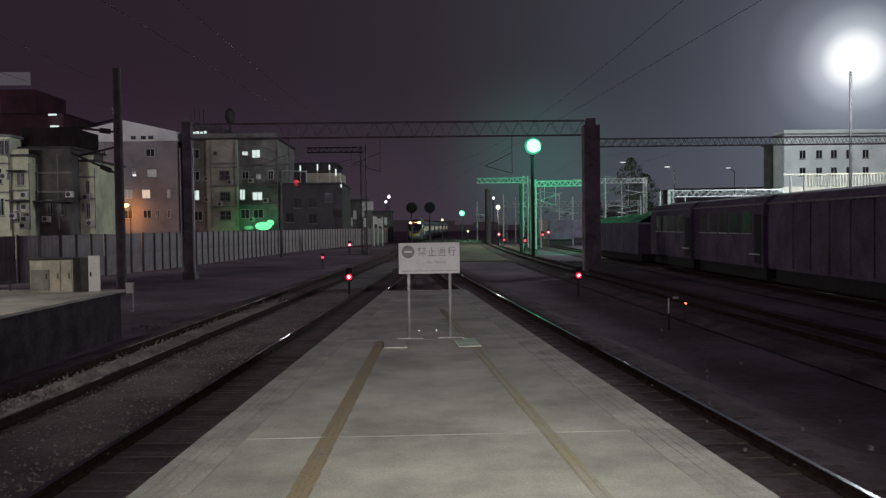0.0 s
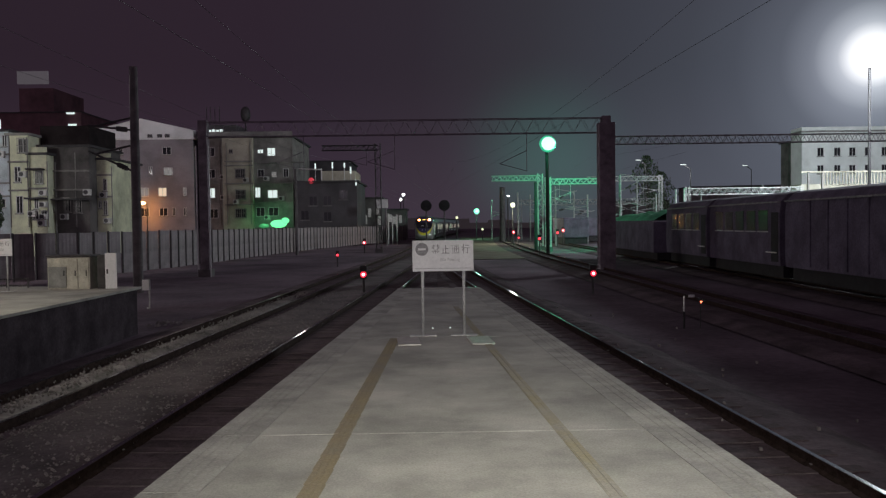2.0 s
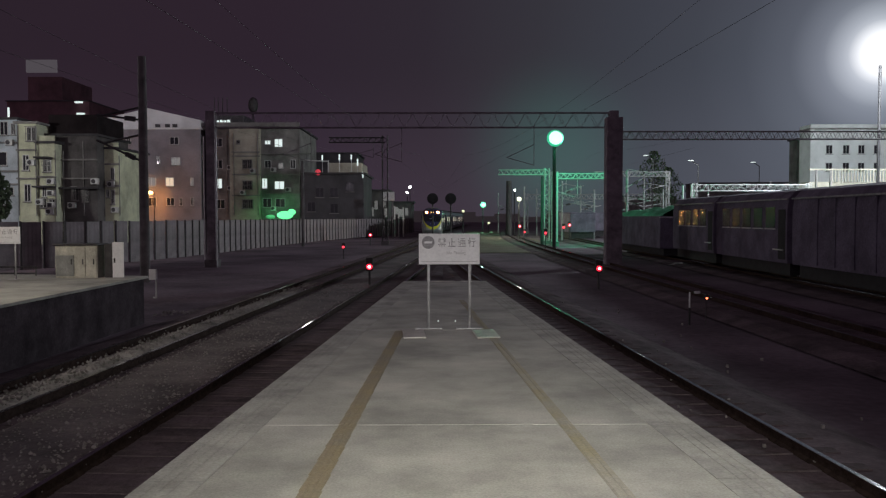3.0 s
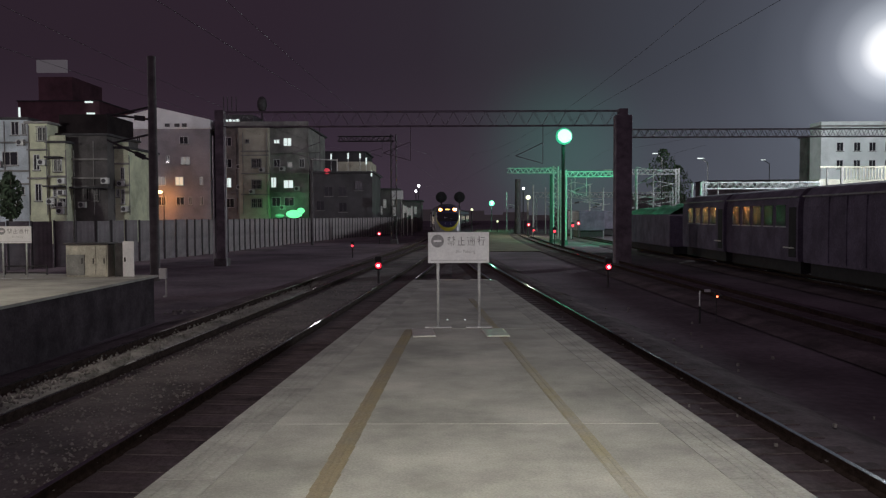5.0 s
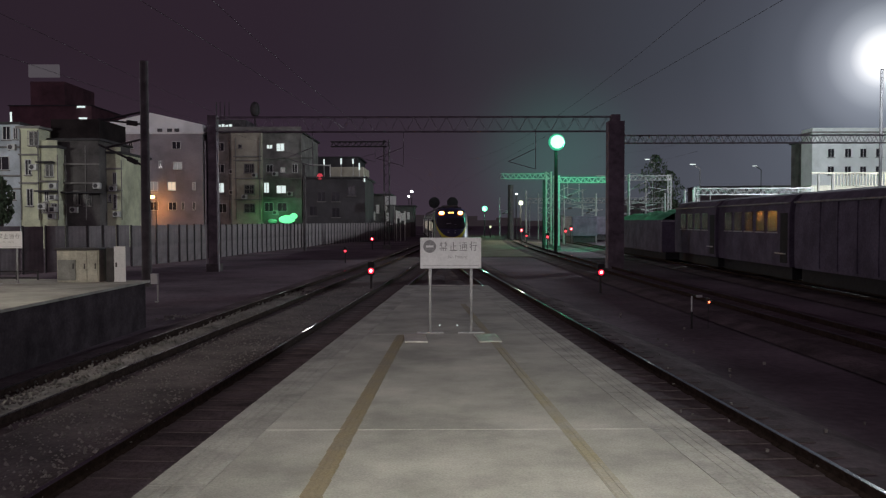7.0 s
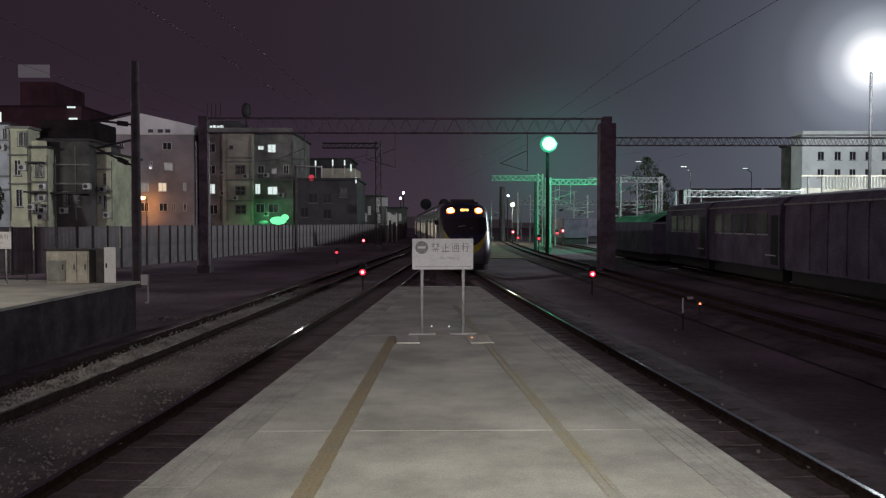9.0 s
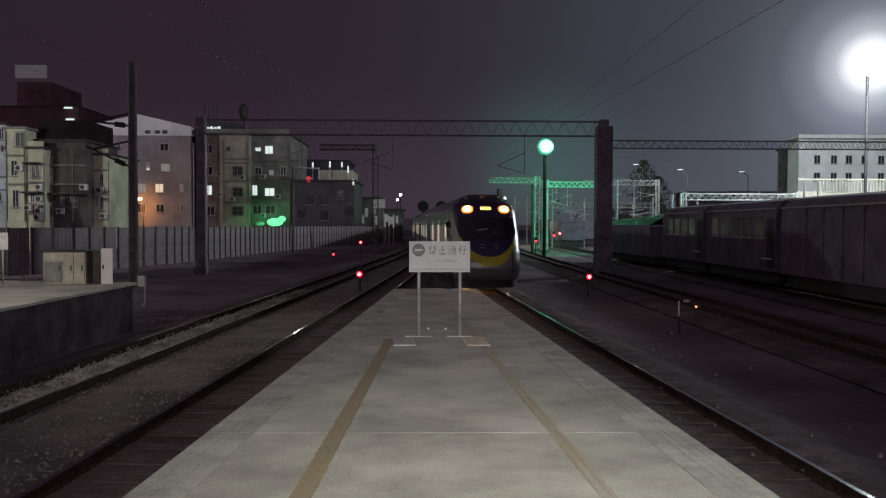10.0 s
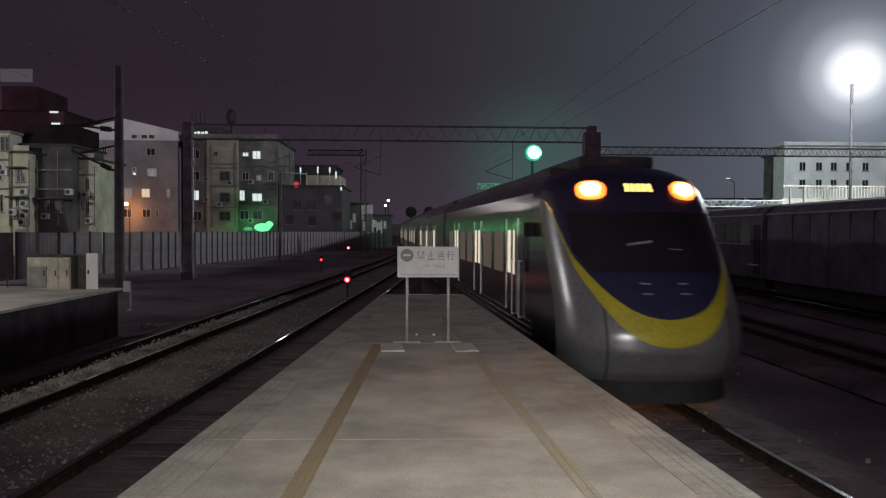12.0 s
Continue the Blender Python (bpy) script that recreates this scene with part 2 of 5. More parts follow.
M_UNDER = mat("underframe_black", (0.02, 0.019, 0.02), 0.8, 0.1, 3, 0.4, 0.2, 20)
M_TRIM = mat("bright_trim", (0.60, 0.60, 0.60), 0.35, 0.7, 3, 0.2, 0, 30)
M_WAGON = mat("dark_wagon_paint", (0.125, 0.108, 0.145), 0.9, 0.0, 0.7, 0.4, 0.15, 12, spec=0.2)
M_WAGON_WIN = mat("parked_coach_glass", (0.02, 0.02, 0.022), 0.16, 0, 2, 0.3, 0.12, 9, spec=0.5)
M_TARP = mat("green_tarpaulin", (0.07, 0.38, 0.18), 0.4, 0, 1.5, 0.4, 0.6, 10)
M_WIRE = mat("copper_wire", (0.035, 0.032, 0.033), 0.6, 0.4, 4, 0.2, 0, 20)
M_GROUND = mat("trackside_earth", (0.165, 0.134, 0.155), 0.95, 0, 0.12, 0.5, 0.8, 6, spec=0.05)
M_LIT_GROUND = mat("lit_ground", (0.17, 0.155, 0.125), 0.95, 0, 0.3, 0.35, 0.4, 10, spec=0.05)
M_LEAF = mat("dark_foliage", (0.045, 0.07, 0.035), 0.8, 0, 2, 0.5, 0.3, 20)
M_BARK = mat("bark", (0.06, 0.05, 0.04), 0.9, 0, 5, 0.4, 0.5, 20)


# ---- mesh helpers ----
def box(bm, x0, x1, y0, y1, z0, z1):
    v = [bm.verts.new(p) for p in ((x0, y0, z0), (x1, y0, z0), (x1, y1, z0), (x0, y1, z0), (x0, y0, z1), (x1, y0, z1), (x1, y1, z1), (x0, y1, z1))]
    for f in ((3, 2, 1, 0), (4, 5, 6, 7), (0, 1, 5, 4), (1, 2, 6, 5), (2, 3, 7, 6), (3, 0, 4, 7)):
        bm.faces.new([v[i] for i in f])


def bar(bm, a, b, r, n=8, r2=None):
    """A round bar from a to b."""
    a, b = Vector(a), Vector(b)
    q = (b - a).to_track_quat("Z", "Y").to_matrix()
    rings = []
    for p, rr in ((a, r), (b, r if r2 is None else r2)):
        rings.append([bm.verts.new(p + q @ Vector((rr * math.cos(2 * math.pi * i / n), rr * math.sin(2 * math.pi * i / n), 0))) for i in range(n)])
    for i in range(n):
        bm.faces.new((rings[0][i], rings[0][(i + 1) % n], rings[1][(i + 1) % n], rings[1][i]))
    bm.faces.new(rings[0][::-1])
    bm.faces.new(rings[1])


def ball(bm, c, r, sx=1, sy=1, sz=1, seg=16):
    bmesh.ops.create_uvsphere(bm, u_segments=seg, v_segments=max(6, seg // 2), radius=r, matrix=Matrix.Translation(c) @ Matrix.Diagonal((sx, sy, sz, 1)))


def finish(name, bm, material, bevel=0.0, smooth=False):
    if bevel:
        bmesh.ops.bevel(bm, geom=bm.edges[:], offset=bevel, segments=2, affect="EDGES", profile=0.6)
    bmesh.ops.recalc_face_normals(bm, faces=bm.faces)
    me = bpy.data.meshes.new(name)
    bm.to_mesh(me)
    bm.free()
    for mt in (material if isinstance(material, (list, tuple)) else [material]):
        me.materials.append(mt)
    if smooth:
        for p in me.polygons:
            p.use_smooth = True
    return me


def part(name, bm, material, parent=None, label="", bevel=0.0, smooth=False, kind=""):
    """Links a bmesh as one mesh object under a thing or a part."""
    ob = new(name, finish(name, bm, material, bevel, smooth))
    if parent is not None:
        ob.parent = parent
    return tagged(ob, label, kind=kind)


def boxes(*dims):
    bm = bmesh.new()
    for d in dims:
        box(bm, *d)
    return bm


def bars(r, *pairs, n=8):
    bm = bmesh.new()
    for a, b in pairs:
        bar(bm, a, b, r, n)
    return bm


def globe(c, r, sx=1, sy=1, sz=1, seg=16):
    bm = bmesh.new()
    ball(bm, c, r, sx, sy, sz, seg)
    return bm


def thing(name, m, label, category, group="", kind=""):
    ob = new(name)
    ob.matrix_world = m
    return tagged(ob, label, category, group, kind)


# ---- the lines of the tracks: x of the centre line at a distance y ----
RAIL_Z = -1.0


def line_right(y):
    """Straight along the platform, then easing out, and a right-hand bend far ahead."""
    ease = 0.020 * (math.hypot(y - 45, 8) + y - 45) / 2
    far = max(0.0, y - 112)
    bend = 0.002 * min(far, 28.0) ** 2 + 0.112 * max(0.0, far - 28.0)
    return 3.44 - 0.058 * (y - 12.4) + ease + bend


def line_left(y):
    return -2.83 + 0.06 * (y - 16.7)


def line_far_left(y):
    x = -6.05 + 0.062 * (y - 16.7)
    return x if y < 60 else x - 0.00045 * (y - 60) ** 2


def line_yard(y):
    return 9.6 - 0.01 * (y - 20) + (0.0005 * (y - 50) ** 2 if y > 50 else 0)


def line_siding(y):
    return 15.2 + 0.02 * (y - 30)


def along(line, y):
    d = (line(y + 0.5) - line(y - 0.5))
    return math.atan2(-d, 1.0)


# ---- ground ----
bm = bmesh.new()
bmesh.ops.create_grid(bm, x_segments=60, y_segments=60, size=1500)
for v in bm.verts:
    v.co.z = -1.3
tagged(part("ground", bm, M_GROUND), "dark bare earth of a railway yard at night", "ground", kind="structure")


def strip(name, line, y0, y1, left, right, z0, z1, material, label, step=3.0, rough=0.0):
    """A low bed that follows a line: sloping shoulders from z0 up to z1."""
    bm = bmesh.new()
    rows, n = [], max(2, int((y1 - y0) / step))
    for i in range(n + 1):
        y = y0 + (y1 - y0) * i / n
        c = line(y)
        rows.append([bm.verts.new((c + dx, y, z)) for dx, z in ((-left - 0.5, z0), (-left, z1), (right, z1), (right + 0.5, z0))])
    for a, b in zip(rows, rows[1:]):
        for i in range(3):
            bm.faces.new((a[i], a[i + 1], b[i + 1], b[i]))
    return tagged(part(name, bm, material), label, "ballast bed", kind="structure")


BEDS = (
    ("track_bed", line_right, -30, 300, -1.26),
    ("track_bed", line_left, -30, 66, -1.255),
    ("track_bed", line_far_left, -10, 150, -1.25),
    ("track_bed", line_yard, 5, 190, -1.26),
    ("track_bed", line_siding, 5, 120, -1.25),
)
for k, (nm, ln, y0, y1, z0) in enumerate(BEDS):
    strip(nm, ln, y0, y1, 1.35, 1.35, z0, -1.15 + 0.004 * k, M_BALLAST_OILY, "oil-darkened ballast bed between platform and rails")
strip("gravel_strip", lambda y: (line_left(y) + line_far_left(y)) / 2 + 0.1, 2, 60, 0.75, 0.75, -1.25, -1.09, M_BALLAST, "grey gravel strip between two tracks")
strip("gravel_strip", lambda y: line_far_left(y) - 0.1, 6, 30, 0.08, 0.08, -1.2, -1.085, M_BALLAST_PALE, "pale gravel between the rails of a track")


# ---- rails and sleepers ----
def track(line, y0, y1, label, sleepers=True, step=2.0):
    tr = thing("railway_track", pose(0, 0, 0), label, "railway track", "tracks of the yard", "structure")
    for side in (-1, 1):
        bm, head = bmesh.new(), bmesh.new()
        n = int((y1 - y0) / step)
        for target, prof in ((bm, ((-0.062, -0.15), (-0.062, -0.135), (-0.012, -0.115), (-0.012, -0.045), (-0.035, -0.04), (-0.035, -0.005), (0.035, -0.005), (0.035, -0.04), (0.012, -0.045), (0.012, -0.115), (0.062, -0.135), (0.062, -0.15))),
                             (head, ((-0.032, -0.002), (-0.030, 0.0), (0.030, 0.0), (0.032, -0.002)))):
            rows = []
            for i in range(n + 1):
                y = y0 + (y1 - y0) * i / n
                c = line(y) + side * 0.535
                rows.append([target.verts.new((c + dx, y, RAIL_Z + dz)) for dx, dz in prof])
            for a, b in zip(rows, rows[1:]):
                for j in range(len(prof)):
                    target.faces.new((a[j], a[(j + 1) % len(prof)], b[(j + 1) % len(prof)], b[j]))
        rail = part("rail", bm, M_RUST, tr, "rusty rail with a worn bright top")
        part("rail_head", head, M_RAIL, rail, "polished steel running surface")
    if sleepers:
        me = finish("sleeper", boxes((-1.05, 1.05, -0.11, 0.11, -0.30, -0.135)), M_SLEEPER)
        y = max(y0, 3.0)
        k = 0
        while y < min(y1, 75) and k < 120:
            s = new("sleeper", me)
            s.parent = tr
            s.matrix_basis = pose(line(y), y, RAIL_Z, 0, 0, math.degrees(along(line, y)))
            y += 0.62
            k += 1
    return tr


track(line_right, -30, 300, "running track with dark oily ballast beside the platform")
track(line_left, -30, 70, "running track that joins the other line ahead")
track(line_far_left, -10, 150, "rusty track beside the neighbouring platform")
track(line_yard, 5, 190, "unlit yard track with a dull rail")
track(line_siding, 5, 120, "siding track under parked coaches", sleepers=False)

# loose ballast stones catching the light
rng = random.Random(4)
bm_grey, bm_pale = bmesh.new(), bmesh.new()
for k in range(2600):
    y = 7 + 26 * rng.random() ** 1.4
    bm = bm_pale if k % 3 else bm_grey
    if k % 3:
        x = line_far_left(y) - 0.1 + rng.gauss(0, 0.17)
        z = -1.09 + 0.03 * rng.random()
    else:
        x = (line_left(y) + line_far_left(y)) / 2 + 0.1 + rng.uniform(-0.95, 0.95)
        z = -1.08
    r = rng.uniform(0.012, 0.034)
    vs = [bm.verts.new((x + r * a * rng.uniform(0.7, 1.3), y + r * b * rng.uniform(0.7, 1.3), z + r * c)) for a, b, c in ((1, 0, 0), (0, 1, 0), (-1, 0, 0), (0, -1, 0), (0, 0, 1), (0, 0, -1))]
    for f in ((0, 1, 4), (1, 2, 4), (2, 3, 4), (3, 0, 4), (1, 0, 5), (2, 1, 5), (3, 2, 5), (0, 3, 5)):
        bm.faces.new([vs[i] for i in f])
bm = bm_grey
for k in range(2200):
    y = 6.5 + 16 * rng.random() ** 1.3
    x = (line_left(y) + line_far_left(y)) / 2 + 0.1 + rng.uniform(-1.0, 1.0)
    r = rng.uniform(0.008, 0.02)
    vs = [bm.verts.new((x + r * a, y + r * b, -1.085 + r * c * rng.uniform(0.6, 1.4))) for a, b, c in ((1, 0.2, 0), (-0.3, 1, 0), (-1, -0.3, 0), (0.2, -1, 0), (0, 0, 1))]
    for f in ((0, 1, 4), (1, 2, 4), (2, 3, 4), (3, 0, 4)):
        bm.faces.new([vs[i] for i in f])
tagged(part("ballast_stones", bm_grey, M_STONE), "loose grey ballast stones between the tracks", "gravel", kind="stuff")
tagged(part("ballast_stones", bm_pale, M_BALLAST_PALE), "loose pale ballast stones between the rails", "gravel", kind="stuff")
bm = bmesh.new()
for j in range(36):
    y = 6 + 22 * rng.random()
    x = line_right(y) + rng.choice((-0.1, 1.2, 2.4)) + rng.uniform(-0.7, 0.9)
    r = rng.uniform(0.010, 0.026)
    box(bm, x - r, x + r, y - r, y + r, -1.16, -1.12 + r * 0.5)
tagged(part("ballast_stones", bm, M_STONE), "scattered pale stones on dark ballast", "gravel", kind="stuff")

# pale rubble at the end of the neighbouring platform
bm = bmesh.new()
for k in range(90):
    x, y = -8.3 + 1.5 * rng.random(), 22.9 + 1.2 * rng.random()
    y += 0.5 * (x + 8.3)
    r = rng.uniform(0.02, 0.075)
    vs = [bm.verts.new((x + r * a * rng.uniform(0.7, 1.4), y + r * b * rng.uniform(0.7, 1.4), -1.24 + r * c)) for a, b, c in ((1, 0, 0), (0, 1, 0), (-1, 0, 0), (0, -1, 0), (0.2, 0.1, 1.1))]
    for f in ((0, 1, 4), (1, 2, 4), (2, 3, 4), (3, 0, 4)):
        bm.faces.new([vs[i] for i in f])
tagged(part("rubble", bm, M_BALLAST_PALE), "pale rubble heaped at the platform end", "rubble", kind="stuff")

# strip whose colour stands in for lamp-lit gravel beyond the turnout
bm = bmesh.new()
q = [bm.verts.new(p) for p in ((3.0, 64, -1.235), (10.5, 64, -1.235), (12.5, 100, -1.235), (13, 170, -1.235), (6, 170, -1.235), (2.8, 100, -1.235))]
q2 = [bm.verts.new((v.co.x, v.co.y, -1.28)) for v in q]
bm.faces.new(q)
for i in range(6):
    bm.faces.new((q[i], q[(i + 1) % 6], q2[(i + 1) % 6], q2[i]))
tagged(part("service_path", bm, M_LIT_GROUND), "ground strip tinted for the lamp-lit gravel between yard tracks", "path", kind="structure")


# ---- the island platform ----
def edge_r(y):
    return line_right(y) - 1.82


def edge_l(y):
    return line_left(y) + 1.77


END = 20.0
JOINTS = [-30, -19, -9, 0.9, 6.1, 11.3, 16.5, END]
plat = thing("platform", pose(0, 0, 0), "worn grey concrete island platform with stained surface", "platform", kind="structure")


def prism(bm, pts, z0, z1):
    lo, hi = [bm.verts.new((x, y, z0)) for x, y in pts], [bm.verts.new((x, y, z1)) for x, y in pts]
    bm.faces.new(hi)
    bm.faces.new(lo[::-1])
    for i in range(len(pts)):
        j = (i + 1) % len(pts)
        bm.faces.new((lo[i], lo[j], hi[j], hi[i]))


for a, b in zip(JOINTS, JOINTS[1:]):
    bm = bmesh.new()
    g = 0.008
    prism(bm, [(edge_l(a) + 0.36, a + g), (edge_r(a) - 0.36, a + g), (edge_r(b) - 0.36, b - g), (edge_l(b) + 0.36, b - g)], -0.16, 0)
    part("slab", bm, M_CONCRETE, plat)
bm = bmesh.new()
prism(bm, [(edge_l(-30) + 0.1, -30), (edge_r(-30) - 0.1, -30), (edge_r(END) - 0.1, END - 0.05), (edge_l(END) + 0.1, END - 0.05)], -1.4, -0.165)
part("platform_wall", bm, M_WALL, plat, "dark blotchy concrete platform face")
# grooved edging stones
for side, ed in ((-1, edge_l), (1, edge_r)):
    y = 0.9
    while y < END - 0.1:
        b = min(y + 1.3, END)
        bm = bmesh.new()
        for o0, o1, z in ((0.0, 0.085, 0.004), (0.085, 0.10, 0.0005), (0.10, 0.155, 0.004), (0.155, 0.17, 0.0005), (0.17, 0.225, 0.004), (0.225, 0.24, 0.0005), (0.24, 0.3592, 0.003)):
            pts = [(ed(y) - side * o0, y + 0.005), (ed(b) - side * o0, b - 0.005), (ed(b) - side * o1, b - 0.005), (ed(y) - side * o1, y + 0.005)]
            prism(bm, pts if side > 0 else pts[::-1], -0.16, z)
        part("edging_stone", bm, M_CONCRETE_EDGE, plat)
        y = b
    bm = bmesh.new()
    prism(bm, [(ed(-30), -30), (ed(0.9), 0.9), (ed(0.9) - side * 0.354, 0.9), (ed(-30) - side * 0.354, -30)], -0.16, 0.004)
    part("edging_stone", bm, M_CONCRETE_EDGE, plat)

# tactile guide lines: strips of ribbed tiles along both edges
for side, ed in ((-1, edge_l), (1, edge_r)):
    gl = thing("guide_line", pose(0, 0, 0), "worn yellow ribbed guide line on the platform floor", "guide line", "guide lines")
    y = 1.0
    base = ed
    while y < (11.0 if side < 0 else 15.2):
        b = y + 0.30
        shift = 0.0 if side > 0 else 0.028 * (y - 4.7) - 0.02

        def ed(v):
            return base(v) - shift

        bm = bmesh.new()
        for k in range(3 if side < 0 else 2):
            o0 = 0.958 + 0.042 * k if side < 0 else 0.965 + 0.055 * k
            o1 = o0 + 0.028
            prism(bm, [(ed(y) - side * o0, y + 0.002), (ed(b) - side * o0, b - 0.002), (ed(b) - side * o1, b - 0.002), (ed(y) - side * o1, y + 0.002)][::side], 0.002, 0.008)
        w0, w1 = (0.948, 1.08) if side < 0 else (0.955, 1.058)
        prism(bm, [(ed(y) - side * w0, y + 0.002), (ed(b) - side * w0, b - 0.001), (ed(b) - side * w1, b - 0.001), (ed(y) - side * w1, y + 0.002)][::side], -0.01, 0.004)
        part("ribbed_tile", bm, M_YELLOW_LINE if side < 0 else M_YELLOW_FADED, gl)
        y = b


# ---- the no-entry sign ----
def glyph_strokes(ch, w, h):
    """Strokes of a character as thin boxes, x and z in a unit square."""
    table = {
        "stop": ((0.15, 0.04, 0.85, 0.12), (0.46, 0.04, 0.55, 0.95), (0.55, 0.50, 0.85, 0.58), (0.18, 0.04, 0.26, 0.58), (0.05, 0.02, 0.95, 0.10)),
        "forbid": ((0.05, 0.80, 0.45, 0.87), (0.22, 0.48, 0.29, 0.98), (0.55, 0.80, 0.95, 0.87), (0.72, 0.48, 0.79, 0.98), (0.08, 0.56, 0.18, 0.72), (0.82, 0.56, 0.92, 0.72), (0.22, 0.38, 0.78, 0.44), (0.06, 0.24, 0.94, 0.31), (0.46, 0.02, 0.54, 0.28), (0.20, 0.05, 0.28, 0.20), (0.72, 0.05, 0.80, 0.20)),
        "pass": ((0.06, 0.78, 0.16, 0.90), (0.05, 0.55, 0.22, 0.61), (0.16, 0.18, 0.23, 0.58), (0.05, 0.04, 0.95, 0.11), (0.34, 0.86, 0.90, 0.92), (0.34, 0.18, 0.41, 0.74), (0.84, 0.18, 0.91, 0.74), (0.34, 0.68, 0.90, 0.74), (0.38, 0.52, 0.88, 0.57), (0.38, 0.36, 0.88, 0.41), (0.59, 0.18, 0.66, 0.80)),
        "go": ((0.22, 0.70, 0.34, 0.98), (0.08, 0.60, 0.20, 0.74), (0.24, 0.42, 0.36, 0.68), (0.10, 0.34, 0.22, 0.48), (0.24, 0.02, 0.31, 0.46), (0.48, 0.82, 0.92, 0.89), (0.42, 0.56, 0.97, 0.63), (0.70, 0.06, 0.78, 0.60), (0.56, 0.02, 0.76, 0.10)),
    }
    return [(a * w, b * h, c * w, d * h) for a, b, c, d in table[ch]]


def sign(m, label):
    s = thing("warning_sign", m, label, "sign", "no passing signs")
    part("panel", boxes((-0.435, 0.435, -0.012, 0.012, 0.93, 1.37)), M_SIGN, s, "white printed metal panel", bevel=0.004)
    for sx in (-1, 1):
        bm = bmesh.new()
        bar(bm, (sx * 0.295, 0.035, 0.01), (sx * 0.295, 0.035, 1.30), 0.021, 12)
        leg = part("leg", bm, M_STEEL, s, "round galvanised steel post", smooth=True)
        part("foot_plate", boxes((sx * 0.295 - 0.19, sx * 0.295 + 0.19, -0.02, 0.09, 0.0, 0.014)), M_STEEL, leg, bevel=0.003)
    bm = bmesh.new()
    bar(bm, (-0.30, -0.013, 1.245), (-0.30, -0.017, 1.245), 0.092, 28)
    disc = part("no_entry_disc", bm, M_SIGN_GREY, s, "round grey no entry symbol")
    part("disc_bar", boxes((-0.355, -0.245, -0.021, -0.0175, 1.23, 1.26)), M_SIGN, disc)
    x = -0.165
    for ch in ("forbid", "stop", "pass", "go"):
        bm = bmesh.new()
        for k, (a, b, c, d) in enumerate(glyph_strokes(ch, 0.122, 0.135)):
            e = 0.0004 * k
            box(bm, x + a, x + c, -0.016 - e, -0.013, 1.178 + b, 1.178 + d)
        part("character", bm, M_SIGN_GREY, s)
        x += 0.142
    cu = bpy.data.curves.new("words", "FONT")
    cu.body, cu.size, cu.align_x, cu.extrude = "No Passing", 0.062, "CENTER", 0.001
    cu.materials.append(M_SIGN_PALE)
    ob = new("words", cu)
    ob.parent, ob.matrix_basis = s, pose(0.1, -0.015, 1.075, 90, 0, 0)
    part("small_print", boxes((-0.40, 0.40, -0.0155, -0.013, 0.965, 0.975)), M_SIGN_PALE, s)
    return s


sign(pose(0.16, 11.4, 0, 0, 0, 1), "white no passing sign on two steel posts standing on concrete platform")
sign(pose(-11.31, 20.8, 0, 0, 0, 6), "white no passing sign on two thin posts on the neighbouring platform")
for nm, px in (("floor_plate", -0.33), ("floor_plate", 0.65)):
    p = tagged(part(nm, boxes((-0.15, 0.15, -0.35, 0.35, 0.0, 0.02)), M_PLATE, bevel=0.005), "pale flat plate lying on the platform beside the sign", "floor plate", "floor plates")
    p.matrix_world = pose(px, 10.85, 0.001, 0, 0, 4)
bm = boxes((-0.20, 0.40, 19.86, 19.98, 0.001, 0.012), (0.57, 1.02, 19.86, 19.98, 0.001, 0.012))
tagged(part("edge_marking", bm, M_PLATE, plat), "faded white line at the platform end")

# ---- the neighbouring platform ----
plat2 = thing("platform", pose(0, 0, 0), "lit concrete end of the neighbouring platform", "platform", kind="structure")
bm = bmesh.new()
prism(bm, [(-30, 6), (-8.15, 6), (-7.98, 22.0), (-13.5, 23.0), (-30, 23)], -0.06, 0)
part("slab", bm, M_CONCRETE, plat2)
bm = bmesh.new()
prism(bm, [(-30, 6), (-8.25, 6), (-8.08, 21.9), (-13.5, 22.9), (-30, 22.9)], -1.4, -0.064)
part("platform_wall", bm, M_WALL, plat2, "dark blotchy platform face")


# ---- trackside cabinets on the neighbouring platform ----
cab = thing("equipment_cabinet", pose(-9.65, 21.6, 0), "cream metal equipment cabinet with weathered doors", "cabinet", "platform cabinets")
part("body", boxes((-0.56, 0.56, -0.28, 0.28, 0.0, 0.86)), M_CABINET, cab, bevel=0.01)
part("roof", boxes((-0.60, 0.60, -0.34, 0.34, 0.865, 0.91)), M_DARK_STEEL, cab, "dark overhanging cabinet roof", bevel=0.01)
for k, (a, b, mt) in enumerate(((-0.53, -0.06, M_CABINET_GREY), (-0.02, 0.24, M_CABINET), (0.28, 0.53, M_CABINET))):
    d = part("door", boxes((a, b, -0.305, -0.283, 0.05, 0.82 - (0.22 if k == 0 else 0))), mt, cab, bevel=0.004)
    part("handle", boxes((b - 0.07, b - 0.045, -0.325, -0.305, 0.36, 0.50)), M_DARK_STEEL, d)
cab2 = thing("equipment_cabinet", pose(-8.60, 21.7, 0), "narrow pale grey cabinet with an open side door", "cabinet", "platform cabinets")
part("body", boxes((-0.36, -0.12, -0.24, 0.24, 0.0, 0.90)), M_DARK_STEEL, cab2, "dark open cabinet body", bevel=0.008)
dr = part("door", boxes((-0.13, 0.17, -0.28, -0.25, 0.0, 0.95)), M_SIGN, cab2, "pale open cabinet door", bevel=0.004)
part("handle", boxes((-0.09, -0.05, -0.30, -0.28, 0.40, 0.52)), M_DARK_STEEL, dr)

